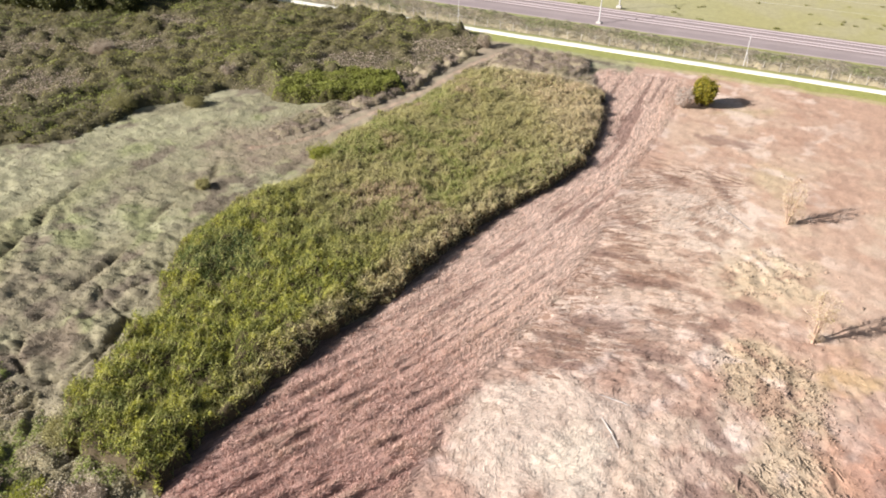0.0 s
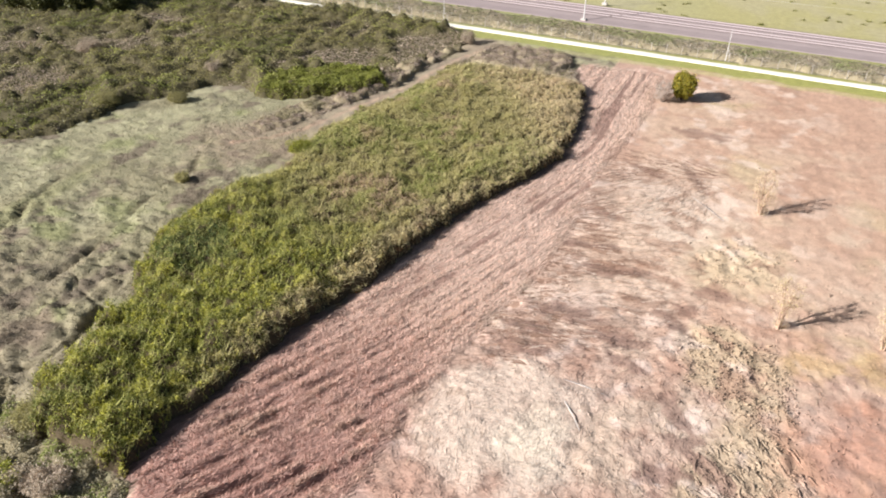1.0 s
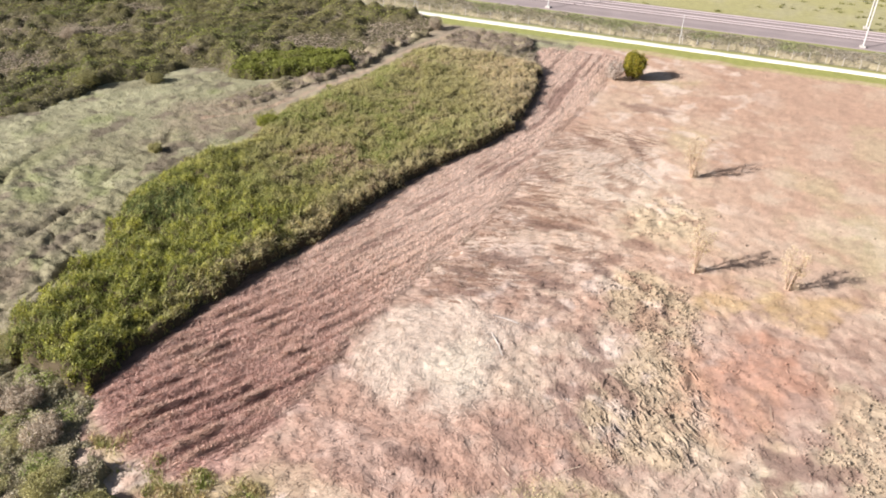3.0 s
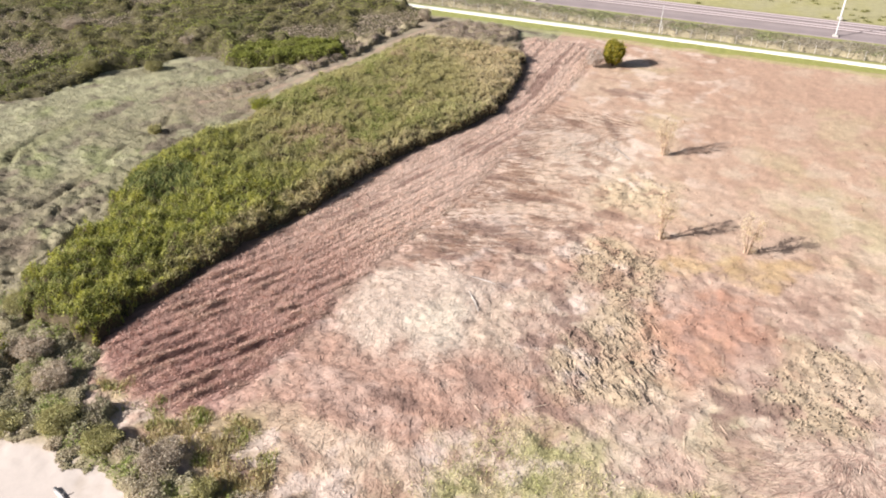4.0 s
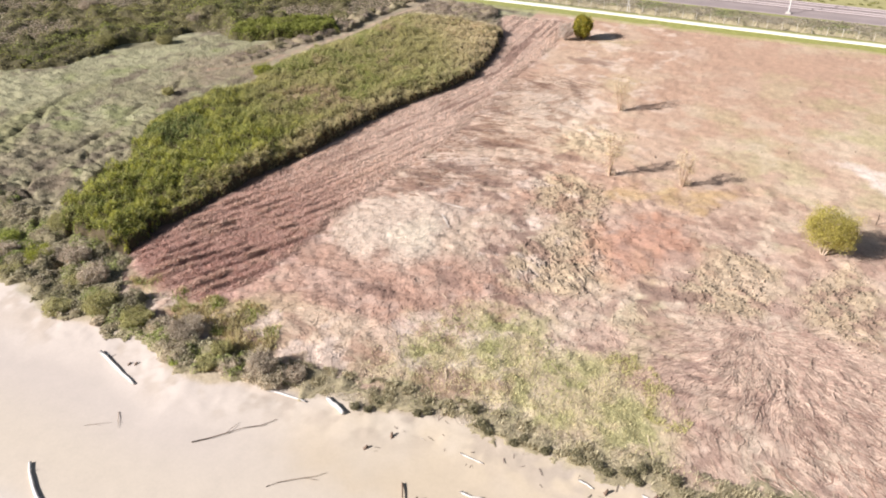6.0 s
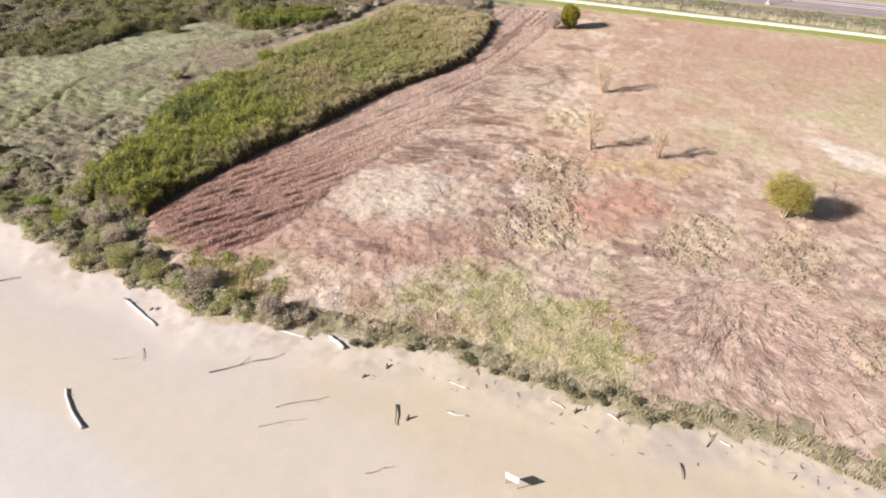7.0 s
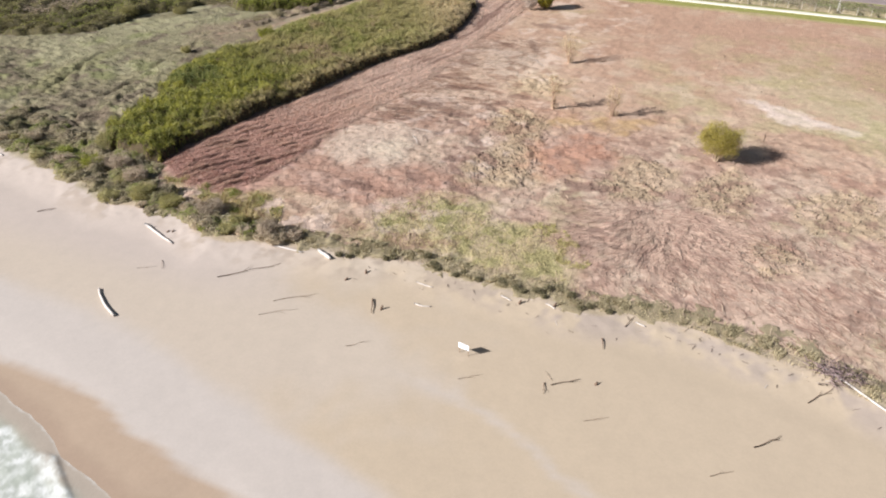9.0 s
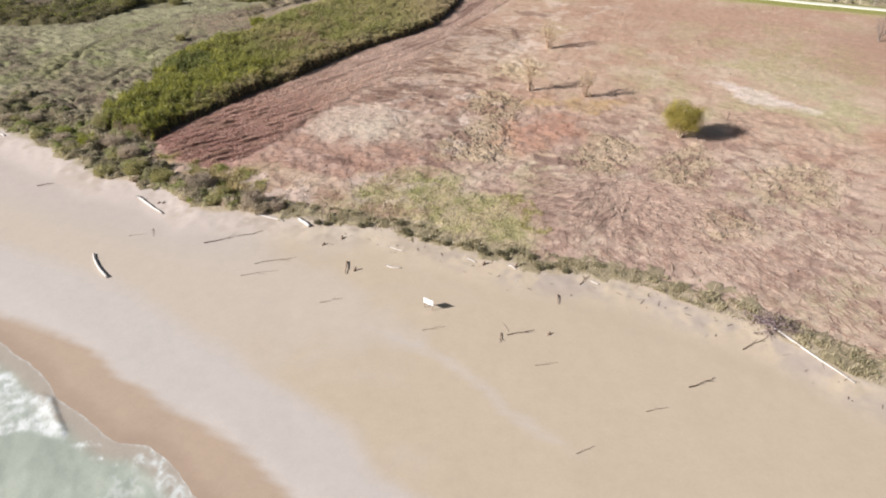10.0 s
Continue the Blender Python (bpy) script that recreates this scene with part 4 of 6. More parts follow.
def mast(x, y, arm):
    ob = empty("railway_mast", "tall grey steel mast on a white concrete footing beside the track", "mast", pose(x, y, 0.35), "masts along the railway")
    part("footing", box("footing", 0.95, 0.95, 0.45, 0.05, -0.1), concrete, ob, "white concrete footing")
    part("pole", limbs("pole", [([(0, 0, 0.3), (0, 0, 4), (0, 0, 8.2)], [0.11, 0.10, 0.08])], 8), galvanised, ob)
    arm_ob = part("arm", limbs("arm", [([(0, 0, 6.4), (0, arm * 2.9, 6.9)], [0.05, 0.04]), ([(0, 0, 7.6), (0, arm * 2.9, 6.9)], [0.035, 0.03]), ([(0, arm * 2.6, 6.9), (0, arm * 2.6, 6.2)], [0.03, 0.03])], 6), galvanised, ob)
    part("insulator", limbs("insulator", [([(0, arm * 2.6, 6.85), (0, arm * 2.6, 6.6), (0, arm * 2.6, 6.35)], [0.05, 0.08, 0.05])], 8), sleeper_grey, arm_ob, "grey ribbed insulator")
    return ob


for xm in (-140.7, -85.2, -29.7, 25.6, 81.0):
    mast(xm, 136.6, 1)
    mast(xm + 0.8, 149.2, -1)
for yw, zw in ((139.2, 7.2), (146.6, 7.2)):
    wire = thing("contact_wire", limbs("contact_wire", [([(-140.7 + 27.75 * i, yw, zw + (0.0 if i % 2 == 0 else -0.15)) for i in range(9)], [0.012] * 9)], 4), galvanised,
                 "thin overhead railway wire", "wire", group="overhead wires")

fence = empty("fence", "wire mesh fence on pale concrete posts beside the path", "fence", pose(0, 125.75, 0))
post_me = box("post", 0.075, 0.075, 1.6, 0.015, -0.1)
post_me.materials.append(concrete)
for i in range(86):
    xp = -120 + 2.5 * i
    part("post", post_me, concrete, fence, at=pose(xp, 0, 0, random.uniform(-0.8, 0.8), random.uniform(-1, 1), 0))
wires = [([(-121 + 5 * i, 0.06, zw + random.uniform(-0.015, 0.015)) for i in range(44)], [0.006] * 44) for zw in (0.15, 0.45, 0.75, 1.05, 1.35, 1.58)]
part("wire", limbs("wire", wires, 3, False), galvanised, fence, "thin horizontal fence wires")
for xp, yp in ((-53.5, 126.2), (-3.0, 125.5 + 0.6), (46.5, 126.2)):
    ob = empty("line_pole", "slim grey pole standing in the fence line", "pole", pose(xp, yp, 0), "poles in the fence line")
    part("pole", limbs("pole", [([(0, 0, -0.1), (0.02, 0, 2.5), (0.05, 0, 5.0)], [0.06, 0.05, 0.04])], 8), galvanised, ob)
    part("cap", limbs("cap", [([(0.05, -0.25, 4.9), (0.05, 0.25, 4.9)], [0.035, 0.035])], 6), galvanised, ob)
    part("stay", limbs("stay", [([(0.55, 0.1, 0), (0.03, 0, 2.6)], [0.025, 0.025])], 5), galvanised, ob)


def verge_tones(x, y, dry=False):
    n2, r = fbm(x, y, 3.0, 121, 3), rng.uniform(size=len(x))
    return blend(((160, 150, 126), np.ones(len(x))), ((138, 136, 92), ramp(n2 + r - 0.5, -0.1, 0.5)), ((172, 152, 128), ramp(r, 0.8, 1.0)), ((132, 138, 82), ramp(fbm(x, y, 5.0, 123), 0.0, 0.3) * 0.8))


thicket("verge_scrub", [(-150, 126.1), (110, 126.1), (110, 134.2), (60, 134.8), (0, 134.1), (-60, 134.8), (-150, 134.4)], lambda x, y: 0.75 + 0.35 * fbm(x, y, 6.0, 122) - 0.35 * ramp(y, 131, 134), verge_tones, 65000, 0.22,
        "brown and olive scrub between the fence and the railway", "scrub", core=0.5, lump=1.8, seed=45, edge=0.8, narrow=0.3, core_mat=dry_twigs)

# ---------- field litter ----------
FIELD = [(-31, 20), (-24, 16.5), (-12, 12.5), (0, 13.5), (24, 14.6), (40, 14.2), (52, 11), (80, 8), (95, 60), (95, 118), (-24, 118), (-19, 95), (-17, 80), (-22, 62)]


def field_density(x, y):
    return (0.12 + 0.88 * ramp(62 - y, -14, 16)) * (0.25 + 0.75 * ramp(14 - x + 0.5 * (35 - y).clip(-20, 40), -8, 8))


def stalk_cover(name, outline, count, length, width, label, keep=None, lift=0.05, spread=0.4, shade=0.35, pale=0.0, tilt=0.12):
    x, y = scatter(outline, count, keep)
    a = straw_angle(x, y) + rng.normal(0, spread, count)
    size = length * rng.uniform(0.5, 1.4, count)
    ux, uy = np.cos(a) * size / 2, np.sin(a) * size / 2
    z0, z1 = height(x - ux, y - uy), height(x + ux, y + uy)
    z = np.maximum((z0 + z1) / 2, height(x, y)) + 0.3 * lift + rng.uniform(0.005, 0.02, count)
    c, _, _ = cover(x, y)
    c = c * (1 + pale + rng.uniform(-shade, shade, (count, 1)))
    return thing(name, stalk_mesh(name, np.stack([x, y, z], 1), a, size, width * rng.uniform(0.7, 1.3, count), np.clip(c, 0.01, 0.95), tilt, (z1 - z0) / size), dry_grass, label, "straw", "stuff")


stalk_cover("straw", FIELD, 60000, 0.42, 0.05, "cut straw lying over the mown field", field_density, lift=0.02, shade=0.22, pale=0.03, spread=0.7, tilt=0.03)
stalk_cover("mown_swathes", MOWN, 60000, 1.3, 0.05, "rust-red cut growth lying along the mown rows", lambda a, b: ramp(inside(a, b, MOWN), -0.2, 1.5) * (0.3 + 0.7 * ramp(rows(a, b), -0.3, 0.4)), lift=0.03, spread=0.10, shade=0.36, pale=0.0, tilt=0.02)
stalk_cover("straw_heap", [(-17, 26), (1, 26), (1, 46), (-17, 46)], 3000, 0.4, 0.035, "pale heap of cut straw on the field", lambda a, b: ramp(inside(a, b, PALE_STRAW) + 2.5 * fbm(a, b, 3.0, 95), -1.5, 2.0), lift=0.0, spread=1.2, pale=0.04, tilt=0.02, shade=0.14)
stalk_cover("cut_stalks", [(16, 16), (46, 16), (52, 38), (16, 38)], 2400, 0.8, 0.06, "brown cut reed stalks lying in swathes", lambda a, b: ramp(inside(a, b, BROWN_STALKS) + 8 * fbm(a, b, 5.0, 96), -8, 4.0), lift=0.03, spread=0.3, shade=0.3, tilt=0.05, pale=0.05)
stalk_cover("cut_stalks", STREAKED, 6000, 0.8, 0.04, "grey and pale cut stalks combed across the field", lambda a, b: ramp(inside(a, b, STREAKED) + 3 * fbm(a, b, 3.0, 97), -0.5, 3), lift=0.03, spread=0.4, shade=0.3, pale=0.0, tilt=0.06)
x, y = scatter([(-24, 16.5), (0, 14), (45, 14), (70, 30), (60, 62), (0, 60), (-13, 45), (-14, 22)], 150, lambda a, b: 0.3 + 0.7 * ramp(b, 45, 20))
thing("reed_canes", stalk_mesh("reed_canes", np.stack([x, y, height(x, y) + 0.1], 1), rng.uniform(0, 6.3, 150), rng.uniform(0.8, 2.2, 150), 0.045, np.ones((150, 3)) * lin(222, 198, 172) * rng.uniform(0.6, 1.2, (150, 1)), 0.06), dry_grass,
      "long loose canes lying on the field", "canes", "stuff")
# standing rust-red stubble in rows
x, y = scatter(MOWN, 75000, lambda a, b: (0.3 + 0.7 * ramp(rows(a, b), -0.3, 0.5)) * (0.12 + 0.88 * ramp(b, 60, 35)) * ramp(inside(a, b, MOWN) + 1.5 * fbm(a, b, 2.0, 94), -0.3, 1.5) * ramp(beside(a, b, HEDGE_EAST), 0.9, 1.5))
c, _, _ = cover(x, y)
thing("stubble", blade_mesh("stubble", np.stack([x, y, height(x, y) - 0.02], 1), rng.uniform(0.14, 0.46, len(x)), rng.uniform(0.04, 0.075, len(x)), np.clip(c * rng.uniform(0.6, 1.35, (len(x), 1)), 0.01, 0.9), 0.9), dry_grass,
      "rust-red stubble standing in mown rows", "stubble", "stuff")


# ridges of raked stalks and torn sods
windrow_straw = material("raked straw", attribute="tone", rough=0.85, scale=1.2, vary=0.2, fine=11.0, fine_vary=0.38, bump=0.8, bump_dist=0.05, island=0.1)


def windrows(name, outline, count, length, width, rise, tones, label, keep=None, spread=0.2, curve=0.5, angle=straw_angle):
    """Low ridges that drape over the ground: length, width and rise are ranges in metres."""
    x, y = scatter(outline, count, keep)
    k = 6
    s = np.linspace(-0.5, 0.5, k)[None]
    a = (angle(x, y) + rng.normal(0, spread, count))[:, None] + rng.normal(0, curve, count)[:, None] * s
    ln = rng.uniform(*length, count)[:, None]
    taper = np.sqrt(1.02 - (2 * s) ** 2) * rng.uniform(0.6, 1.25, (count, k))
    w = rng.uniform(*width, count)[:, None] * taper * 0.5
    cx, cy = x[:, None] + np.cos(a) * ln * s, y[:, None] + np.sin(a) * ln * s
    X, Y = np.stack([cx - np.sin(a) * w, cx, cx + np.sin(a) * w], -1), np.stack([cy + np.cos(a) * w, cy, cy - np.cos(a) * w], -1)
    Z = height(X, Y) + np.array([-0.04, 0.0, -0.04])
    Z[..., 1] = np.maximum(Z[..., 1], Z[..., [0, 2]].mean(-1)) + (rng.uniform(*rise, count)[:, None] * taper) + 0.01
    base = (np.arange(count) * k * 3)[:, None, None, None] + (np.arange(k - 1) * 3)[None, :, None, None] + np.arange(2)[None, None, :, None]
    F = (base + np.array([0, 1, 4, 3])).reshape(-1, 4)
    c = np.clip(tones(x, y), 0.01, 0.95)
    return thing(name, mesh_of(name, np.stack([X, Y, Z], -1).reshape(-1, 3), F, np.repeat(c, k * 3, axis=0), True), windrow_straw, label, "straw", "stuff")


def own_tone(low, high):
    return lambda x, y: cover(x, y)[0] * rng.uniform(low, high, (len(x), 1))


def two_tones(dark, pale, share):
    return lambda x, y: np.where(rng.uniform(size=(len(x), 1)) < share, lin(*dark)[None], lin(*pale)[None]) * rng.uniform(0.82, 1.15, (len(x), 1))


SPOKES = [(-11, 45), (-10.5, 54), (-9.5, 62), (-9.8, 70), (-9.2, 77), (-6.5, 83), (0, 84.5)]
windrows("raked_soil", [(-14, 42), (4, 42), (6, 90), (-14, 90)], 380, (1.6, 4.6), (0.3, 0.9), (0.0, 0.02), two_tones((154, 122, 102), (178, 144, 122), 0.5), "dark soil streaks raked across the pale straw",
         lambda a, b: ramp(3.0 + 3.5 * fbm(a, b, 5.0, 501, 2) - beside(a, b, SPOKES), -0.3, 1.5), 0.12, 0.3)
windrows("raked_straw", STREAKED, 340, (1.0, 3.0), (0.12, 0.42), (0.0, 0.03), two_tones((206, 174, 150), (238, 216, 196), 0.45), "pale straw raked in streaks across the field", lambda a, b: ramp(inside(a, b, STREAKED) + 2 * fbm(a, b, 3.0, 502, 2), 0, 2), 0.18, 0.3)
windrows("raked_straw", [(-10, 14), (24, 16), (58, 10), (62, 60), (0, 62), (-12, 44)], 4600, (0.3, 1.4), (0.06, 0.24), (0.0, 0.035), own_tone(0.72, 1.15), "torn straw and sods lying over the mown field",
         lambda a, b: (0.1 + 0.9 * ramp(fbm(a, b, 3.0, 503, 3), -0.05, 0.3)) * (1 - 0.8 * ramp(inside(a, b, GREEN_NEAR), -1, 1)) * (1 - 0.8 * ramp(inside(a, b, RUST), -2, 1)), 0.5, 1.2)
windrows("cut_stalks", [(17, 18), (46, 16), (50, 36), (17, 38)], 1700, (0.5, 2.2), (0.05, 0.17), (0.01, 0.055), two_tones((180, 147, 131), (214, 185, 165), 0.5), "brown cut reed stalks lying in swathes",
         lambda a, b: ramp(inside(a, b, BROWN_STALKS) + 6 * fbm(a, b, 4.0, 96), -3, 4.0), 0.4, 1.0)
windrows("raked_straw", [(28, 15), (56, 8), (64, 34), (40, 34), (34, 28)], 1800, (0.5, 2.2), (0.08, 0.3), (0.0, 0.05), two_tones((172, 138, 120), (216, 189, 168), 0.55), "straw raked in swirls over the field behind the beach",
         lambda a, b: ramp(dune(a, b), 1.5, 4.0) * (0.15 + 0.85 * ramp(fbm(a, b, 3.0, 504, 2), -0.1, 0.25)), 0.3, 0.8)
windrows("mown_rows", MOWN, 3400, (0.5, 2.2), (0.10, 0.30), (0.02, 0.09), own_tone(0.75, 1.12), "rust-red cut growth heaped along the mown rows", lambda a, b: ramp(inside(a, b, MOWN), 0.4, 1.6) * ramp(rows(a, b), -0.2, 0.5), 0.1, 0.3)
windrows("straw_heap", [(-17, 26), (1, 26), (1, 46), (-17, 46)], 380, (0.4, 2.2), (0.05, 0.18), (0.0, 0.025), own_tone(0.84, 1.1), "pale straw heaped in the middle of the field",
         lambda a, b: ramp(inside(a, b, PALE_STRAW) + 2.5 * fbm(a, b, 3.0, 95), -1.5, 2.0), 0.7, 0.5)
windrows("turned_sods", [(4, 30), (15, 30), (15, 45), (4, 45)], 240, (0.5, 1.6), (0.14, 0.34), (0.04, 0.13), own_tone(0.75, 0.98), "yellowish sods turned over in ridges", lambda a, b: ramp(inside(a, b, CLODS[1]), -0.5, 1.0), 0.3, 0.6)


# clods of turned earth
def clod_field(outline, count, seed):
    r = np.random.default_rng(seed)
    p = np.array(outline)
    lo, hi = p.min(0) - 2, p.max(0) + 2
    x, y = scatter([(lo[0], lo[1]), (hi[0], lo[1]), (hi[0], hi[1]), (lo[0], hi[1])], count, lambda a, b: ramp(inside(a, b, outline) + 2.5 * fbm(a, b, 2.5, seed), -1.0, 1.5) * ramp(fbm(a, b, 1.6, seed + 50), -0.7, 0.1))
    base = np.array([(1, 0, 0), (0, 1, 0), (-1, 0, 0), (0, -1, 0), (0.3, 0.1, 1.15), (0, 0, -0.6)]) * np.array([1.35, 0.8, 1.0])
    s = r.uniform(0.04, 0.11, (count, 1, 1)) * (1 + 0.5 * (r.uniform(size=(count, 1, 1)) > 0.88))
    V = base[None] * s * r.uniform(0.55, 1.35, (count, 6, 3))
    a = r.uniform(0, 6.3, count)
    R = np.stack([np.stack([np.cos(a), -np.sin(a), 0 * a], -1), np.stack([np.sin(a), np.cos(a), 0 * a], -1), np.stack([0 * a, 0 * a, 1 + 0 * a], -1)], 1)
    V = np.einsum("nij,nkj->nki", R, V) + np.stack([x, y, height(x, y) + 0.03], -1)[:, None]
    F = np.array([(0, 1, 4), (1, 2, 4), (2, 3, 4), (3, 0, 4), (1, 0, 5), (2, 1, 5), (3, 2, 5), (0, 3, 5)])
    # clods toned below the ground colour, to read as spots of shade
    c = cover(x, y)[0] * r.uniform(0.52, 0.82, (count, 1))
    return mesh_of("clods", V.reshape(-1, 3), (np.arange(count)[:, None, None] * 6 + F[None]).reshape(-1, 3), np.repeat(c, 6, axis=0), True)


for k, (c, count) in enumerate(zip(CLODS + [[(-8, 24), (12, 22), (56, 18), (58, 50), (30, 58), (2, 56)], [(-12, 46), (8, 58), (26, 62), (48, 66), (40, 96), (-6, 90)]], (1000, 480, 680, 680, 600, 340, 200, 800, 240))):
    thing("clods", clod_field(c, count, 300 + k), clod_earth, "yellowish clods of turned earth on the field", "clods", "stuff")

# ---------- dune plants ----------
def grass_patch(name, outline, count, length, width, tones, label, keep=None, lean=0.6, lift=-0.03):
    x, y = scatter(outline, count, keep)
    return thing(name, blade_mesh(name, np.stack([x, y, height(x, y) + lift], 1), length * rng.uniform(0.5, 1.4, count), width * rng.uniform(0.7, 1.4, count), tones(x, y), lean), dry_grass, label, "grass", "stuff")


def near_green(x, y):
    n2, r = fbm(x, y, 2.5, 131, 3), rng.uniform(size=len(x))
    return blend(((196, 184, 130), np.ones(len(x))), ((166, 166, 98), ramp(n2 + 0.7 * r - 0.35, -0.02, 0.4)), ((214, 190, 150), ramp(r, 0.8, 1.0)))


grass_patch("green_grass", [(-3, 13.8), (28, 13.8), (28, 31), (-3, 31)], 13000, 0.24, 0.05, near_green, "short green grass growing through the mown field", lambda a, b: ramp(inside(a, b, GREEN_NEAR) + 3 * fbm(a, b, 3.0, 98), -1.5, 2.5))
def herb_tones(x, y):
    r = rng.uniform(size=len(x))
    return blend(((186, 174, 114), np.ones(len(x))), ((164, 160, 90), ramp(r, 0.3, 0.8)), ((196, 182, 124), ramp(r, 0.8, 1.0)))


HERBS = [(16.6, 24.4), (17.2, 26.6), (19.6, 26.2), (21.6, 24.2), (24.2, 20.6), (23.4, 18.4), (21, 19.8), (19.6, 22.8)]
grass_patch("herbs", HERBS, 3000, 0.2, 0.06, herb_tones, "ragged yellow-green herbs in the dune grass", lambda a, b: ramp(fbm(a, b, 1.1, 160, 3), -0.15, 0.3), 0.9)
STRIP_W = [(-60, 19), (-50, 16.3), (-38, 14), (-26, 11.6), (-19, 12.4), (-12, 10), (-7, 11.4), (-4, 12.4), (-5, 13.5), (-12, 13.2), (-18, 14.4), (-24, 16.4), (-29, 20.5), (-31, 22), (-37, 20.8), (-44, 24), (-60, 27)]


dune_shade = material("twigs and litter under the dune scrub", colour=lin(146, 134, 104), rough=0.9, scale=1.5, vary=0.35, fine=7.0, fine_vary=0.35, bump=0.6, bump_dist=0.08)


def dune_tones(x, y, dry=False):
    n2, r = fbm(x, y, 2.4, 141, 3), rng.uniform(size=len(x))
    return blend(((176, 166, 130), np.ones(len(x))), ((134, 128, 92), ramp(fbm(x, y, 1.8, 144), 0.05, 0.35)), ((142, 150, 76), ramp(n2 + 0.3 * r, 0.05, 0.3)), ((174, 160, 130), ramp(fbm(x, y, 2.2, 142), 0.06, 0.28)), ((180, 170, 124), ramp(r, 0.88, 1.0)))


thicket("dune_scrub", STRIP_W, lambda x, y: 0.22 + 0.5 * ramp(fbm(x, y, 3.0, 143), -0.05, 0.35), dune_tones, 52000, 0.17, "grey-green dune scrub along the edge of the beach", "scrub", core=0.3, lump=1.9, seed=55, edge=0.5, narrow=0.24, rag=1.7, relief=(0.4, 0.45, 0.9), core_mat=dune_shade, up=0.8)


def fringe_tones(x, y):
    n2, r = fbm(x, y, 2.0, 151, 3), rng.uniform(size=len(x))
    return blend(((176, 164, 126), np.ones(len(x))), ((130, 124, 88), ramp(n2 + r - 0.5, 0, 0.5)), ((212, 196, 156), ramp(r, 0.7, 1.0)))


FRINGE = [(-6, 12), (2, 12.6), (7.6, 14.2), (14.3, 13.7), (19.7, 13.6), (25, 13.3), (30, 14.4), (35.3, 14.5), (40.2, 13.2), (45, 12.6), (52, 9.2), (70, 6.5), (70, 9), (53, 12.4), (45, 15.2), (35, 16.8), (25, 16), (14, 16), (7, 16.2), (-6, 14.6)]
grass_patch("dune_grass", FRINGE, 26000, 0.36, 0.06, fringe_tones, "tufts of grey-green dune grass along the beach", lambda a, b: 0.04 + 0.96 * ramp(worley(a, b, 1.5, 152)[0], 0.5, 0.25) * ramp(fbm(a, b, 3.0, 153), -0.3, 0.2))


def edge_tones(x, y, dry=False):
    n2, r = fbm(x, y, 1.6, 155, 3), rng.uniform(size=len(x))
    return blend(((176, 164, 128), np.ones(len(x))), ((126, 116, 84), ramp(n2, 0.0, 0.4) * 0.7), ((150, 148, 86), ramp(fbm(x, y, 3.0, 156) + 0.3 * r, 0.12, 0.4) * 0.7), ((184, 168, 138), ramp(r, 0.7, 1.0)), ((186, 162, 130), ramp(x, 16, 34) * ramp(r, -0.6, 0.7)), ((128, 104, 80), ramp(x, 22, 36) * ramp(n2, 0.08, 0.35) * 0.6))


EDGE_STRIP = [(-4, 12.2), (2, 12.7), (7.6, 14.2), (14.3, 13.8), (19.7, 13.7), (25, 13.4), (30, 14.5), (35.3, 14.6), (40.2, 13.4), (44.6, 14.9), (47.4, 13.6), (52, 10.4), (70, 6.8), (70, 9.4), (53, 12.8), (45, 16.2), (35, 17.4), (25, 16.2), (14, 16.0), (7, 16.4), (0, 15.0), (-4, 14.4)]
thicket("edge_scrub", EDGE_STRIP, lambda x, y: (0.2 - 0.13 * ramp(x, 16, 30)) * ramp(fbm(x, y, 1.2, 157) - 0.10 * ramp(x, 26, 38), 0.02, 0.3) * (1 - 0.35 * ramp(x, 8, 20)) + 0.01, edge_tones, 18000, 0.10, "low olive and grey dune plants along the top of the beach", "scrub", core=0.22, lump=1.1, seed=57, edge=0.4, narrow=0.22, rag=2.4, relief=(0.4, 0.4, 0.6), core_mat=dry_twigs, keep=lambda x, y: 1 - 0.7 * ramp(x, 18, 32))


def corner_tones(x, y):
    n2, r = fbm(x, y, 1.5, 158, 3), rng.uniform(size=len(x))
    return blend(((186, 170, 118), np.ones(len(x))), ((140, 148, 70), ramp(n2 + 0.6 * r - 0.3, -0.05, 0.3)), ((206, 186, 140), ramp(r, 0.75, 1.0)))


grass_patch("corner_grass", [(-29, 20.6), (-24, 16.5), (-18, 14.5), (-11, 12.8), (-7, 13.8), (-10, 19.5), (-14, 19.5), (-19, 18.4), (-24, 19.8)], 9000, 0.36, 0.07, corner_tones, "green and tan grass between the mown strip and the dune",
            lambda a, b: ramp(fbm(a, b, 1.8, 159) - 0.35 * ramp(-18 - a, 0, 4), -0.25, 0.2) * (np.hypot(a + 14.8, b - 13.7) > 1.2))


def heath_tones(x, y):
    c, _, _ = cover(x, y)
    return np.clip(c * rng.uniform(0.85, 1.4, (len(x), 1)), 0.01, 0.9)


HEATH = [(-30, 21), (-37, 21), (-60, 27), (-120, 40), (-100, 46), (-82, 53), (-76, 60), (-72, 75), (-64, 81), (-50, 80), (-47, 66), (-48, 50), (-41, 30)]
grass_patch("heath", HEATH, 100000, 0.17, 0.07, heath_tones, "pale grey-green low dune heath in hummocks", lambda a, b: 0.25 + 0.75 * ramp(a, -100, -60), 0.9)
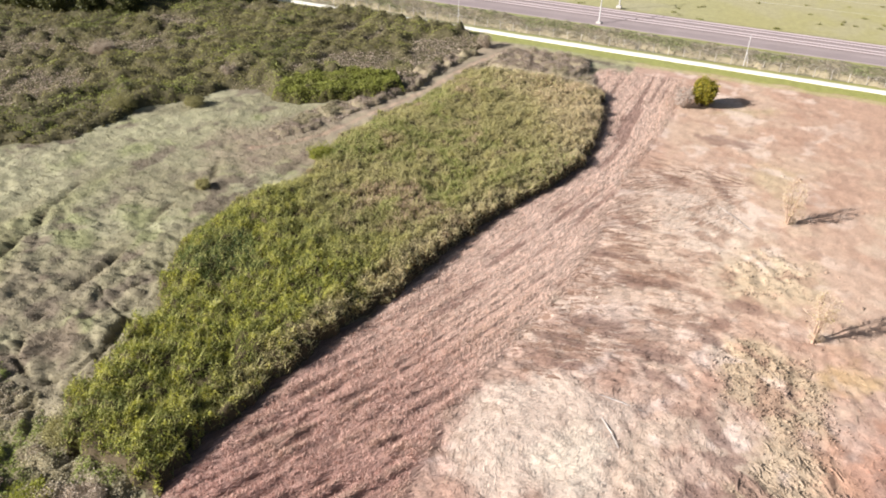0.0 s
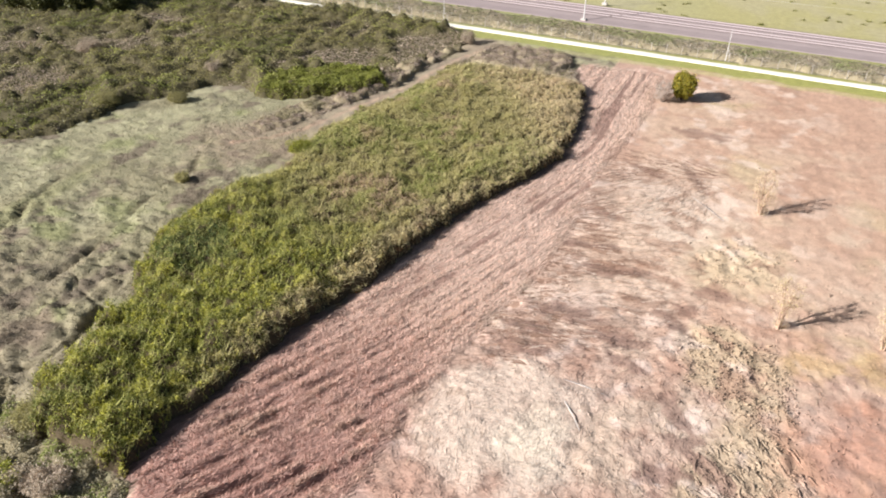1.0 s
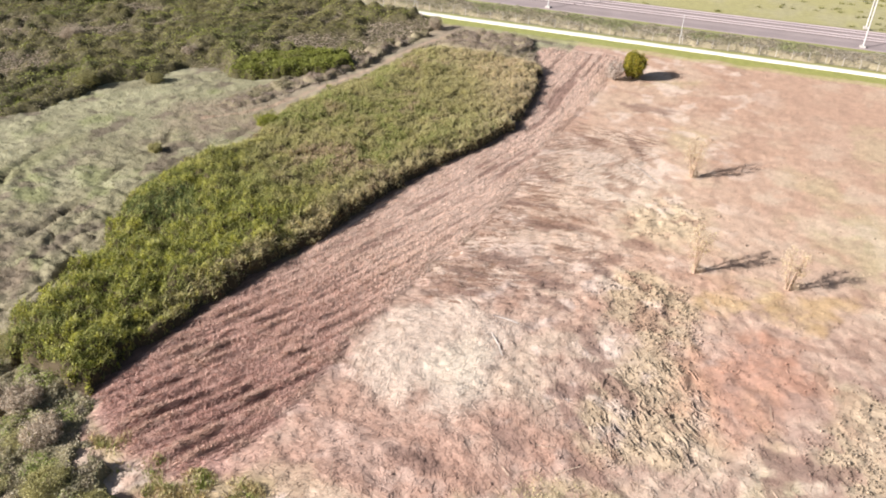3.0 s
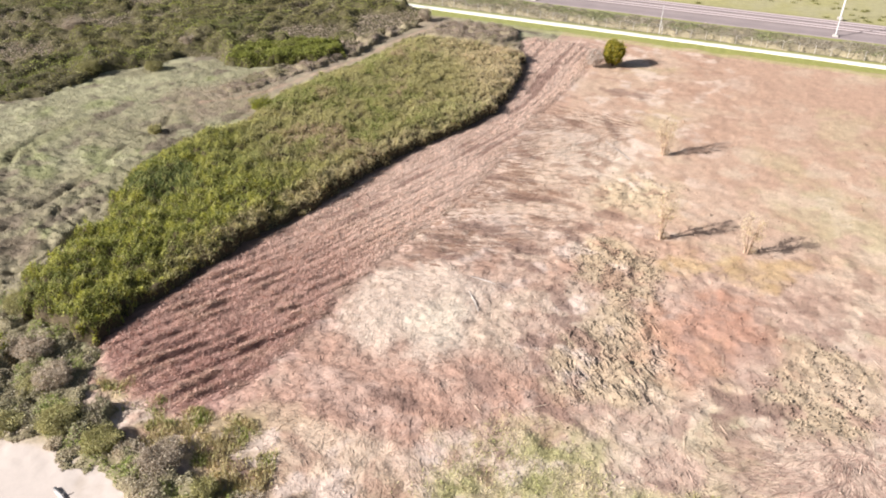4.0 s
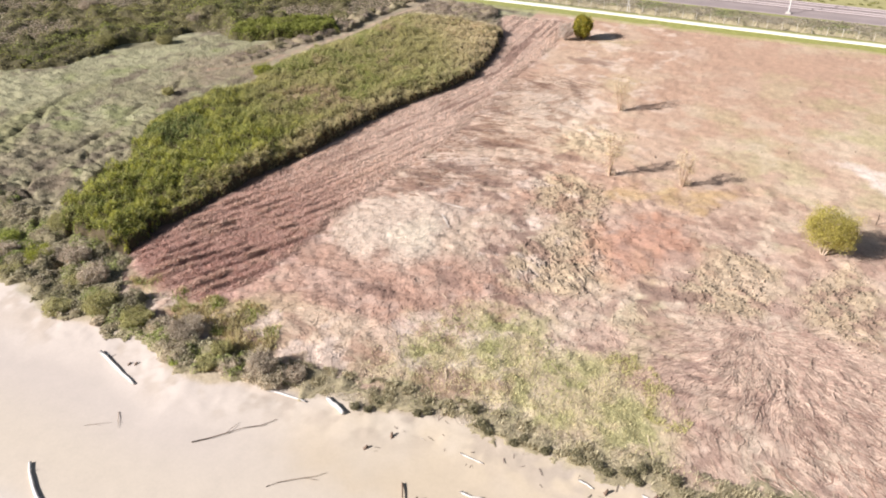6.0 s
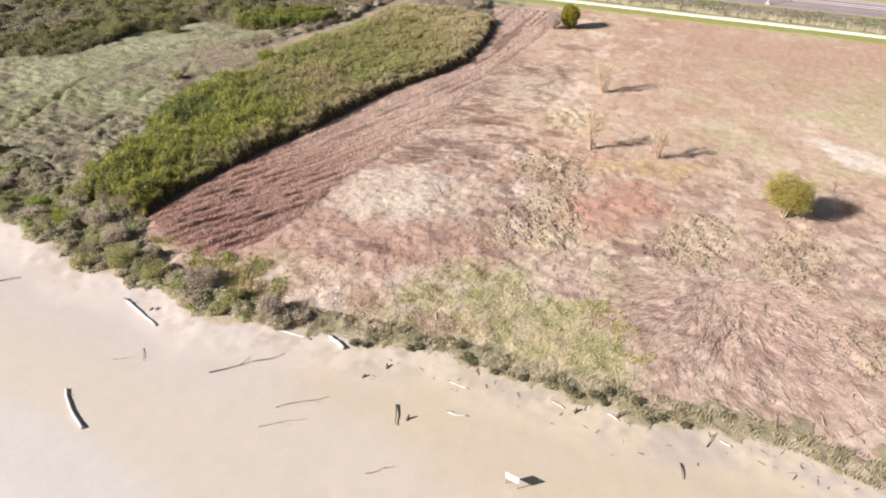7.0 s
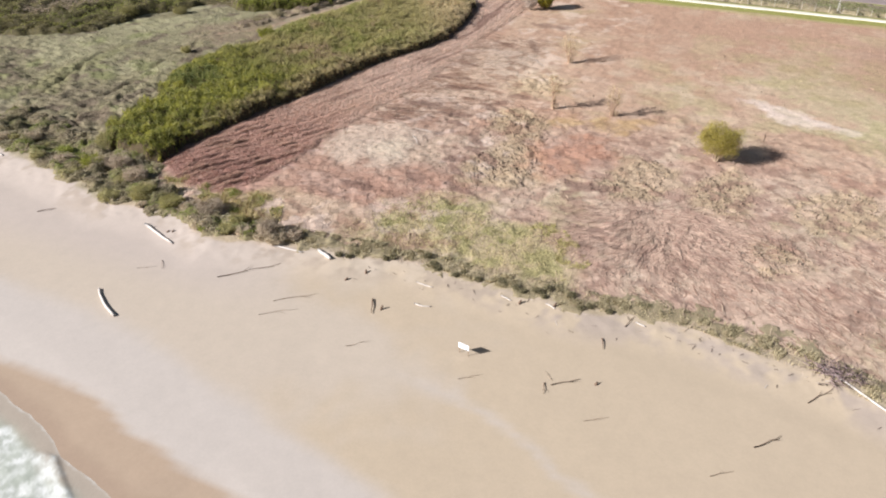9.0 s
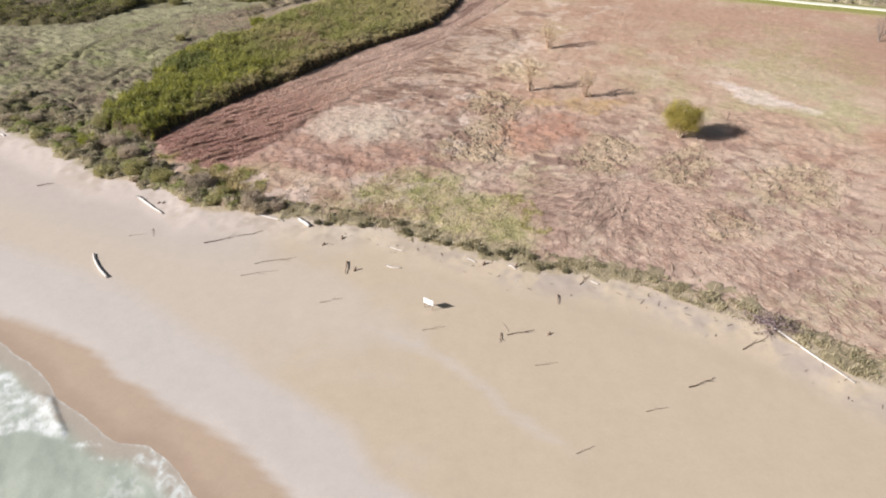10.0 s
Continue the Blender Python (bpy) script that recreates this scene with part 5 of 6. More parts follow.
# ---------- sea ----------
sx = stations([(-60, -22, 0.8), (-22, 16, 0.2), (16, 50, 0.9)], 2600)
sy = np.concatenate([np.linspace(-7, -26, 105), np.linspace(-26.4, -44, 44), -44 - np.cumsum(1.2 * 1.2 ** np.arange(34))])
SX, SY = np.meshgrid(sx, sy)
s = shore(SX, SY)
WASH = [(-60, -8.5), (-30, -13.2), (-16, -15.8), (-11.5, -16.4), (-9.3, -16.7), (-6.9, -17.1), (-4.9, -17.1), (-2.8, -18.3), (-1.2, -19.2), (-0.7, -19.9), (-3.6, -20.5), (-5.2, -21.7), (-14, -24), (-60, -18)]
w_in = inside(SX, SY, WASH) + 0.9 * fbm(SX, SY, 1.4, 408, 4)
swell = 0.10 * fbm(SX + 0.3 * SY, SY, 5.0, 401) + 0.04 * fbm(SX, SY, 1.2, 402, 3)
front = ramp(inside(SX, SY, WASH) + 0.1 * fbm(SX, SY, 0.8, 405, 2), -0.12, 0.22) * ramp(1.6 - beside(SX, SY, WASH[6:9]), 0, 1.6)
SZ = -1.235 + swell * ramp(-s, 0, 3) + 0.12 * front
lace = ramp(1 - np.abs(fbm(SX, SY, 0.9, 406, 4)) * 3.0, 0.25, 0.9)
grain = ramp(fbm(SX, SY, 0.5, 409, 3), -0.25, 0.3)
patches = ramp(fbm(SX, SY, 1.6, 404), -0.02, 0.22)
foam = ramp(w_in, -0.2, 0.6) * (0.22 + 0.5 * grain + 0.25 * lace) * (0.5 + 0.5 * ramp(2.4 - w_in, 0, 1.8))
foam = np.maximum(foam, ramp(s + 2.6, 0, 0.8) * ramp(-s - 0.9 * ramp(5.5 - SX, 0, 1.5), -0.1, 0.4) * ramp(SX, -1.9, -0.9) * (0.3 + 0.7 * lace) * grain * np.maximum(patches, 0.8 * ramp(SX, 4.6, 6.0)) * 0.85)
foam = np.maximum(foam, 0.3 * lace * ramp(fbm(SX, SY, 3.5, 407), 0.1, 0.4) * ramp(-s, 1, 3))
film = ramp(s + 2.6, 0.0, 1.6) * (1 - foam)
edge_line = ramp(0.22 - np.abs(s + 0.16), 0, 0.14) * ramp(fbm(SX, SY, 1.5, 410), -0.5, 0.0)
foam = np.clip(foam + 0.38 * edge_line * (0.4 + 0.6 * grain), 0, 1)
ids = np.arange(SX.size).reshape(SX.shape)
q = np.stack([ids[:-1, :-1], ids[1:, :-1], ids[1:, 1:], ids[:-1, 1:]], -1).reshape(-1, 4)
f3 = foam.reshape(-1, 1)
film3, murk = film.reshape(-1, 1), ramp(fbm(SX, SY, 6.0, 411), -0.1, 0.4).reshape(-1, 1)
sea_tone = lin(184, 190, 174) * (1 - murk) + lin(198, 203, 186) * murk
sea_tone = sea_tone * (1 - film3) + lin(196, 182, 166) * film3
sea_tone = sea_tone * (1 - f3) + lin(244, 244, 240, 0.85) * f3
sea_mat = material("shallow sea water", attribute="tone", rough=0.45, scale=2.0, vary=0.12, fine=5.0, fine_vary=0.08, bump=0.25, bump_dist=0.05)
thing("water", mesh_of("water", np.stack([SX, SY, SZ], -1).reshape(-1, 3), q, sea_tone, True), sea_mat, "shallow grey-green sea with white foam on the sand", "sea", "structure")


# ---------- shrubs and trees ----------
def tree(name, x, y, tall, spread, label, category, tones, leaves, leaf=0.16, stems=4, low=0.35, group="", limb_mat=None, seed=1, shell=0.6, flat=1.0, heft=1.0, even=0.0, dome=0.0):
    """Tapered stems that fork into limbs and twigs, and a crown of leaf clumps."""
    r = random.Random(seed)
    ob = empty(name, label, category, pose(x, y, float(height(np.array([x]), np.array([y]))[0]) - 0.05), group)
    lines, tips = [], []
    for k in range(stems):
        a = 2 * math.pi * (k + r.random() * 0.6) / stems
        out = spread * r.uniform(0.25, 0.7)
        top = Vector((math.cos(a) * out, math.sin(a) * out, tall * (r.uniform(0.72, 0.95) - dome * (out / spread) ** 2)))
        p0 = Vector((math.cos(a) * 0.06 * spread, math.sin(a) * 0.06 * spread, -0.1))
        mid = p0.lerp(top, 0.5) + Vector((r.uniform(-1, 1), r.uniform(-1, 1), 0)) * 0.12 * spread
        w = 0.022 * tall * (1.3 if stems == 1 else 0.75) * heft
        lines.append(([p0, p0.lerp(mid, 0.55), mid, mid.lerp(top, 0.55), top], [w, w * 0.8, w * 0.6, w * 0.36, w * 0.12]))
        for j in range(11):
            s = r.uniform(0.25, 0.98)
            q = p0.lerp(mid, s * 2) if s < 0.5 else mid.lerp(top, s * 2 - 1)
            b = a + r.uniform(-1.7, 1.7)
            ln = spread * r.uniform(0.35, 0.8) * (1.15 - 0.6 * s)
            e = q + Vector((math.cos(b) * ln, math.sin(b) * ln, ln * r.uniform(0.25, 0.9)))
            lines.append(([q, q.lerp(e, 0.5) + Vector((0, 0, 0.06 * ln)), e], [w * 0.35, w * 0.22, w * 0.08], 4))
            tips.append(e)
            for _ in range(4):
                t0 = q.lerp(e, r.uniform(0.4, 0.95))
                t1 = t0 + Vector((r.uniform(-1, 1), r.uniform(-1, 1), r.uniform(0.0, 1.1))) * ln * 0.5
                lines.append(([t0, t1], [w * 0.12, w * 0.04], 3))
                tips.append(t1)
    part("trunk", limbs("trunk", lines, 5), limb_mat or bark, ob)
    T = np.array([tuple(t) for t in tips])
    c = T[rng.integers(0, len(T), leaves)] + rng.normal(0, 0.11 * spread, (leaves, 3))
    if shell:
        m = int(leaves * shell)
        d = rng.normal(size=(m, 3))
        d /= np.linalg.norm(d, axis=1, keepdims=True)
        lump = (0.62 + 0.3 * even) + 0.6 * (1 - even) * vnoise(d[:, 0] * 2.6 + seed, d[:, 1] * 2.6 + d[:, 2] * 2.1, seed)
        rad = lump * rng.uniform(0.55, 1.0, m) ** 0.4
        hc = tall * (1 + low) / 2
        c[:m] = (d * rad[:, None] + rng.normal(0, 0.05, (m, 3))) * np.array([spread, spread, tall * (1 - low) / 2 * flat]) + np.array([0, 0, hc])
    c[:, 2] = np.maximum(c[:, 2], 0.08)
    part("crown", leaf_mesh("crown", c, leaf * rng.uniform(0.6, 1.4, leaves), tones(c) * (1.2 if "dune" in name else 1.0), 0.3, 0.4), leafy, ob)
    return ob


def hue(main, other, bright):
    def f(c):
        r = rng.uniform(size=len(c))
        return blend((main, np.ones(len(c))), (other, ramp(r, 0.3, 0.8)), (bright, ramp(r, 0.85, 1.0)))
    return f


straw_twig = material("thin straw-coloured twigs", colour=lin(190, 160, 136), rough=0.9, scale=0.5, vary=0.2, fine=20.0, fine_vary=0.2, bump=0.2)
pale_twig = material("pale yellowish twigs", colour=lin(206, 182, 158), rough=0.9, scale=0.5, vary=0.2, fine=20.0, fine_vary=0.2, bump=0.2)
grey_twig = material("grey dry twigs", colour=lin(150, 138, 126), rough=0.9, scale=0.5, vary=0.3, fine=20.0, fine_vary=0.2, bump=0.2)
tree("round_bush", -6.6, 105.6, 4.3, 1.75, "round dark green and yellow bush at the field edge", "bush", hue((152, 142, 50), (116, 114, 42), (208, 182, 64)), 8000, 0.19, 5, low=0.08, seed=3, shell=0.75, even=0.4)
tree("dry_bush", -9.0, 103.7, 2.8, 1.35, "grey leafless bush beside the round bush", "bush", hue((196, 180, 158), (166, 150, 130), (212, 198, 176)), 2400, 0.14, 6, low=0.05, limb_mat=grey_twig, seed=4)
tree("willow_tree", 32.5, 48.6, 4.9, 2.5, "yellow-green bushy tree standing alone in the field", "tree", hue((180, 166, 82), (138, 128, 60), (210, 194, 108)), 30000, 0.085, 11, low=0.2, limb_mat=pale_twig, seed=5, shell=0.22, heft=0.9, even=0.0, dome=0.5)
for k, (xs, ys, hh) in enumerate(((6.5, 76.1, 5.0), (9.7, 56.5, 5.2), (17.8, 57.3, 4.6))):
    tree("sapling", xs, ys, hh, 1.3, "thin sapling with pale twigs and yellowish leaves", "tree", hue((212, 190, 158), (206, 186, 144), (208, 196, 116)), 2600, 0.08, 4, low=0.45, group="saplings in the field", limb_mat=straw_twig, seed=11 + k, shell=0.25, heft=1.25)
    tree("low_shrub", xs + 0.25, ys + 0.2, 0.9, 0.7, "pale twiggy shrub round the foot of a sapling", "shrub", hue((212, 192, 158), (190, 168, 136), (206, 192, 130)), 500, 0.08, 4, low=0.0, group="shrubs under the saplings", limb_mat=straw_twig, seed=51 + k, shell=0.4, heft=2.0)
tree("grey_tree", 57.5, 102.0, 4.6, 1.7, "bare grey tree at the side of the field", "tree", hue((170, 152, 134), (146, 128, 112), (186, 172, 150)), 1300, 0.1, 5, low=0.1, limb_mat=grey_twig, seed=21, shell=0.2)
thing("dead_sapling", limbs("dead_sapling", [([(0, 0, -0.1), (0.05, 0.02, 0.6), (0.02, 0.1, 1.25)], [0.06, 0.05, 0.03]), ([(0.04, 0.02, 0.5), (0.3, 0.1, 0.85)], [0.03, 0.015]), ([(0.03, 0.06, 0.8), (-0.2, 0.2, 1.1)], [0.025, 0.012])], 6), bark, "dark dead stem standing in the field", "stem", at=pose(37.5, 57.1, float(height(np.array([37.5]), np.array([57.1]))[0])))

tx, ty = scatter([(-160, 149), (120, 149), (160, 230), (-160, 230)], 900, lambda a, b: 0.2 + 0.8 * ramp(fbm(a, b, 14.0, 171), 0, 0.4))
pick = rng.integers(0, 900, 22000)
grass_x, grass_y = tx[pick] + rng.normal(0, 0.3, 22000), ty[pick] + rng.normal(0, 0.22, 22000)
thing("pasture_tufts", blade_mesh("pasture_tufts", np.stack([grass_x, grass_y, height(grass_x, grass_y)], 1), rng.uniform(0.25, 0.6, 22000), 0.12, np.ones((22000, 3)) * lin(128, 126, 66) * rng.uniform(0.6, 1.3, (22000, 1)), 0.5), dry_grass,
      "dark rush tufts in the pasture beyond the railway", "grass", "stuff")

# small bushes along the dune edge
br = random.Random(77)
dune_line = np.array(DUNE_EDGE)
for k in range(24):
    xs = -54 + 50 * (k + br.random()) / 24
    ys = float(np.interp(xs, dune_line[:, 0], dune_line[:, 1])) + br.uniform(0.6, 5.0 if xs < -28 else 2.0)
    kind = br.random()
    f, lab = (hue((192, 178, 146), (164, 150, 122), (204, 190, 158)), "grey twiggy dune bush") if kind < 0.35 else (hue((172, 164, 110), (146, 140, 92), (188, 178, 122)), "olive-green bush on the dune edge") if kind < 0.72 else (hue((152, 156, 72), (126, 132, 62), (180, 180, 90)), "fresh green dune bush")
    size = br.uniform(0.6, 1.25)
    tree("dune_bush", xs, ys, size * br.uniform(0.55, 0.85), size, lab, "bush", f, int(2600 * size * size) + 400, 0.095, 4, low=0.0, group="bushes on the dune", limb_mat=grey_twig, seed=200 + k, shell=0.8)

# dark tufts along the top of the beach
for k in range(26):
    xs = 0.5 + 27 * br.random()
    ys = float(np.interp(xs, dune_line[:, 0], dune_line[:, 1])) + abs(br.gauss(0.4, 0.7))
    size = br.uniform(0.2, 0.48)
    tree("dune_tuft", xs, ys, size * br.uniform(0.8, 1.1), size, "small dark olive tuft at the top of the beach", "tuft", hue((126, 118, 84), (98, 94, 66), (160, 150, 116)), 420, 0.09, 3, low=0.0, group="tufts along the beach", limb_mat=grey_twig, seed=300 + k, shell=0.8)

# single shrubs of the dune and the scrub
GREEN, OLIVE, GREY = hue((156, 156, 58), (124, 128, 50), (182, 178, 84)), hue((162, 154, 98), (136, 130, 82), (176, 168, 110)), hue((190, 174, 146), (162, 146, 120), (204, 190, 160))
for k, (xs, ys, hh, ss, f, lab, nm) in enumerate((
        (-37.9, 22.2, 1.7, 1.5, OLIVE, "olive bush at the end of the thicket", "dune_bush"), (-7.2, 12.6, 1.6, 1.35, GREY, "grey twiggy dome-shaped dune bush", "dome_bush"), (-15.6, 13.6, 1.2, 1.7, GREY, "collapsed grey dead bush on the dune", "dead_bush"),
        (-11.4, 13.0, 0.9, 0.9, OLIVE, "low olive dune bush", "dune_bush"), (-9.6, 11.4, 0.8, 0.7, GREY, "small grey dune bush", "dune_bush"), (-4.6, 13.2, 0.8, 0.9, GREY, "small grey dune bush", "dune_bush"),
        (-20.5, 13.4, 1.1, 1.3, OLIVE, "low olive dune bush", "dune_bush"), (-24.5, 13.6, 1.3, 1.5, OLIVE, "low olive dune bush", "dune_bush"), (-28.4, 16.6, 1.4, 1.4, GREY, "grey dune bush at the end of the thicket", "dune_bush"),
        (-32.6, 18.4, 1.5, 1.6, GREY, "grey dune bush at the end of the thicket", "dune_bush"), (-35.5, 17.0, 1.2, 1.4, GREEN, "green bush on the dune edge", "dune_bush"), (-39.5, 16.4, 1.1, 1.2, GREY, "grey rounded bush on the dune", "dune_bush"),
        (-45.3, 66.8, 1.7, 1.7, GREEN, "bright green bush at the edge of the thicket", "green_bush"), (-43.4, 66.2, 1.3, 1.1, GREEN, "bright green bush at the edge of the thicket", "green_bush"),
        (-96.8, 83.4, 1.9, 2.2, GREY, "grey leafless shrub among the scrub", "grey_shrub"), (-72.8, 84.6, 1.8, 1.4, GREY, "grey leafless shrub among the scrub", "grey_shrub"), (-43.9, 115.4, 2.4, 1.2, GREY, "pale grey shrub by the trail", "grey_shrub"),
        (-53.7, 55.4, 1.0, 0.9, OLIVE, "small olive bush on the heath", "dune_bush"), (-77.5, 68.0, 1.8, 1.8, OLIVE, "dark olive bush at the edge of the scrub", "olive_bush"), (-70.2, 73.6, 1.5, 1.4, OLIVE, "dark olive bush at the edge of the scrub", "olive_bush"))):
    tree(nm, xs, ys, hh, ss, lab, "bush", f, int(2800 * ss * ss) + 600, 0.095, 5, low=0.0, group="bushes on the dune" if "dune" in nm else "", limb_mat=grey_twig, seed=30 + k, shell=0.75)
# leaf colours darkened to stand for the trees' shaded sides
for k, (xs, ys, hh, ss) in enumerate(((-121.5, 96.5, 5.5, 3.0), (-116, 99.5, 4.6, 2.6), (-127, 95.5, 5.5, 2.9), (-132.5, 96, 6.0, 3.2), (-110, 102.5, 4.2, 2.4), (-113, 106, 6.0, 2.8), (-104, 115, 5.5, 2.6), (-144, 96, 7, 3.5), (-96, 118, 5.0, 2.4), (-128, 108, 6.5, 3.2), (-140, 107, 7, 3.3), (-118, 116, 6, 3))):
    tree("evergreen_tree", xs, ys, hh, ss, "evergreen tree with shade-darkened leaves behind the scrub", "tree", hue((96, 96, 52), (74, 76, 42), (126, 124, 64)), 3800, 0.36, 3, low=0.02, group="trees behind the scrub", seed=70 + k, shell=0.8)

# ---------- beach: driftwood and sign ----------
def on_beach(x, y):
    return float(height(np.array([float(x)]), np.array([float(y)]))[0])


def log(x0, y0, x1, y1, r0, r1, mat, label, bend=0.0, seed=1, stub=True, name="driftwood_log"):
    r = random.Random(seed)
    a, b = Vector((x0, y0, 0)), Vector((x1, y1, 0))
    d = b - a
    ob_at = pose(a.x, a.y, on_beach(a.x, a.y))
    pts, radii, n = [], [], 7
    side = Vector((-d.y, d.x, 0)).normalized()
    for i in range(n):
        s = i / (n - 1)
        rr = r0 + (r1 - r0) * s
        p = d * s + side * (bend * math.sin(math.pi * s) + r.uniform(-0.3, 0.3) * rr)
        p.z = on_beach(a.x + p.x, a.y + p.y) - on_beach(a.x, a.y) + rr * 0.75
        pts.append(p), radii.append(rr * r.uniform(0.9, 1.1))
    lines = [(pts, radii)]
    me = limbs(name, lines, 8)
    ob = thing(name, me, mat, label, "driftwood", group="driftwood on the beach", at=ob_at)
    if stub:
        q = pts[1]
        part("stub", limbs("stub", [([q, q + side * 1.8 * r0 + Vector((0, 0, r0 * 1.6))], [r0 * 0.4, r0 * 0.2])], 6), mat, ob)
    return ob


def stick(x0, y0, x1, y1, w, mat, label, seed=1, forks=2):
    r = random.Random(seed)
    a, d = Vector((x0, y0, 0)), Vector((x1 - x0, y1 - y0, 0))
    side = Vector((-d.y, d.x, 0))
    lines = []
    z0 = on_beach(x0, y0)
    pts = []
    for i in range(6):
        s = i / 5
        p = d * s + side * r.uniform(-0.03, 0.03)
        p.z = on_beach(x0 + p.x, y0 + p.y) - z0 + w + 0.05 * math.sin(3 * s)
        pts.append(p)
    w = w * 0.75
    lines.append((pts, [w * (1 - 0.6 * i / 5) for i in range(6)]))
    for k in range(forks):
        s = r.uniform(0.45, 0.8)
        q = pts[int(s * 5)]
        e = q + d * r.uniform(0.15, 0.3) + side * r.choice((-1, 1)) * r.uniform(0.05, 0.12)
        e.z = q.z + r.uniform(-0.01, 0.08)
        lines.append(([q, (q + e) / 2 + Vector((0, 0, 0.02)), e], [w * 0.5, w * 0.4, w * 0.2]))
    return thing("stick", limbs("stick", lines, 5), mat, label, "driftwood", group="sticks on the beach", at=pose(x0, y0, z0))


PALE, DARK = "bleached white driftwood log lying on the sand", "dark stick lying on the sand"
log(-20.8, 9.5, -15.8, 7.8, 0.150, 0.098, driftwood, PALE, 0.0, 1)
log(-17.0, -0.9, -12.7, -3.4, 0.10, 0.135, driftwood, PALE, -0.25, 2)
log(-5.9, 11.1, -2.5, 11.3, 0.098, 0.068, driftwood, PALE, 0.1, 3)
log(-1.2, 12.2, 0.7, 11.4, 0.150, 0.180, driftwood, "short thick bleached log at the foot of the dune", 0.0, 4, False)
log(11.0, 8.7, 12.6, 8.9, 0.068, 0.045, driftwood, PALE, -0.15, 5)
log(9.8, 11.6, 11.6, 11.4, 0.045, 0.038, driftwood, PALE, 0.0, 6, False)
log(44.5, 13.9, 52.2, 8.4, 0.10, 0.055, driftwood, "long bleached trunk lying along the dune edge", 0.0, 7)
log(-49.9, 15.2, -48.2, 14.9, 0.105, 0.090, driftwood, PALE, 0.0, 8, False)
log(17.9, 12.5, 19.0, 12.3, 0.060, 0.045, driftwood, PALE, 0.05, 9, False)
log(22.0, 13.0, 23.0, 12.6, 0.060, 0.045, driftwood, PALE, 0.05, 10, False)
log(29.9, 13.6, 30.8, 13.4, 0.060, 0.053, driftwood, PALE, 0.0, 12, False)
for k, (ax, ay, bx, by, w) in enumerate((
        (-7.9, 4.9, -3.6, 9.1, 0.055), (-1.0, 4.0, 2.2, 6.5, 0.04), (8.2, 1.2, 9.7, 2.6, 0.03), (25.4, 3.5, 27.3, 5.1, 0.05), (18.4, 1.3, 20.0, 2.6, 0.025),
        (25.3, 4.1, 24.5, 4.9, 0.022), (40.5, 3.2, 42.2, 5.1, 0.06), (43.9, 9.4, 45.7, 11.8, 0.05), (37.9, -0.6, 39.4, 0.5, 0.03), (34.2, -6.6, 35.2, -5.4, 0.03),
        (28.7, 0.9, 30.3, 2.0, 0.025), (-1.1, 1.9, 1.8, 4.0, 0.025), (-33.9, 7.2, -32.5, 8.4, 0.06), (-29.9, 11.9, -28.7, 11.0, 0.06), (29.2, 12.7, 29.7, 14.2, 0.05), (7.2, 7.8, 8.1, 5.9, 0.09), (27.7, 10.6, 28.1, 9.3, 0.07), (24.8, 3.6, 25.1, 2.4, 0.05),
        (-14.9, 5.2, -13.8, 4.0, 0.035), (-16.2, 3.2, -14.6, 4.2, 0.02))):
    stick(ax, ay, bx, by, w, dark_wood if w > 0.045 else grey_wood, DARK if w > 0.045 else "thin brown stick lying on the sand", 20 + k, 0 if w > 0.065 else 2 if w > 0.035 else 1)


def stump(x, y, tall, lean, seed):
    r = random.Random(seed)
    lines = [([(0, 0, -0.1), (lean * 0.4, 0.1, tall * 0.5), (lean, 0.2, tall)], [0.12, 0.10, 0.07])]
    for k in range(4):
        a = 1.57 * k + r.uniform(-0.5, 0.5)
        lines.append(([(0, 0, 0.02), (math.cos(a) * 0.16, math.sin(a) * 0.16, r.uniform(-0.04, 0.04))], [0.06, 0.03]))
    return thing("stump", limbs("stump", lines, 7), dark_wood, "dark broken stump sticking out of the sand", "driftwood", group="stumps on the beach", at=pose(x, y, on_beach(x, y)))


for k, (x0, y0, tall, lean) in enumerate(((8.6, 6.8, 0.35, 0.1), (4.8, 11.0, 0.3, -0.1), (3.5, 9.4, 0.2, 0.1), (28.6, 5.0, 0.18, 0.05), (19.8, 12.2, 0.3, 0.1), (-17.7, 9.3, 0.12, 0.03), (-17.2, 9.5, 0.12, 0.03), (22.8, 12.9, 0.35, 0.15))):
    stump(x0, y0, tall, lean, 60 + k)

root_grey = material("grey dead roots", colour=lin(164, 142, 140), rough=0.9, scale=0.6, vary=0.3, fine=20.0, fine_vary=0.3, bump=0.3)
# heap of dead branches where the long trunk meets the dune
heap_lines = []
hr = random.Random(5)
for k in range(110):
    p = Vector((hr.gauss(0, 0.9), hr.gauss(0, 0.5), hr.uniform(0.0, 0.5)))
    a, ln = hr.uniform(0, 6.28), hr.uniform(0.5, 1.8)
    e = p + Vector((math.cos(a) * ln, math.sin(a) * ln, hr.uniform(-0.1, 0.5)))
    heap_lines.append(([p, (p + e) / 2 + Vector((0, 0, 0.06)), e], [0.03, 0.022, 0.008]))
thing("brushwood", limbs("brushwood", heap_lines, 4), root_grey, "grey heap of dead branches at the dune edge", "driftwood", at=pose(45.6, 13.0, on_beach(45.6, 13.0)))

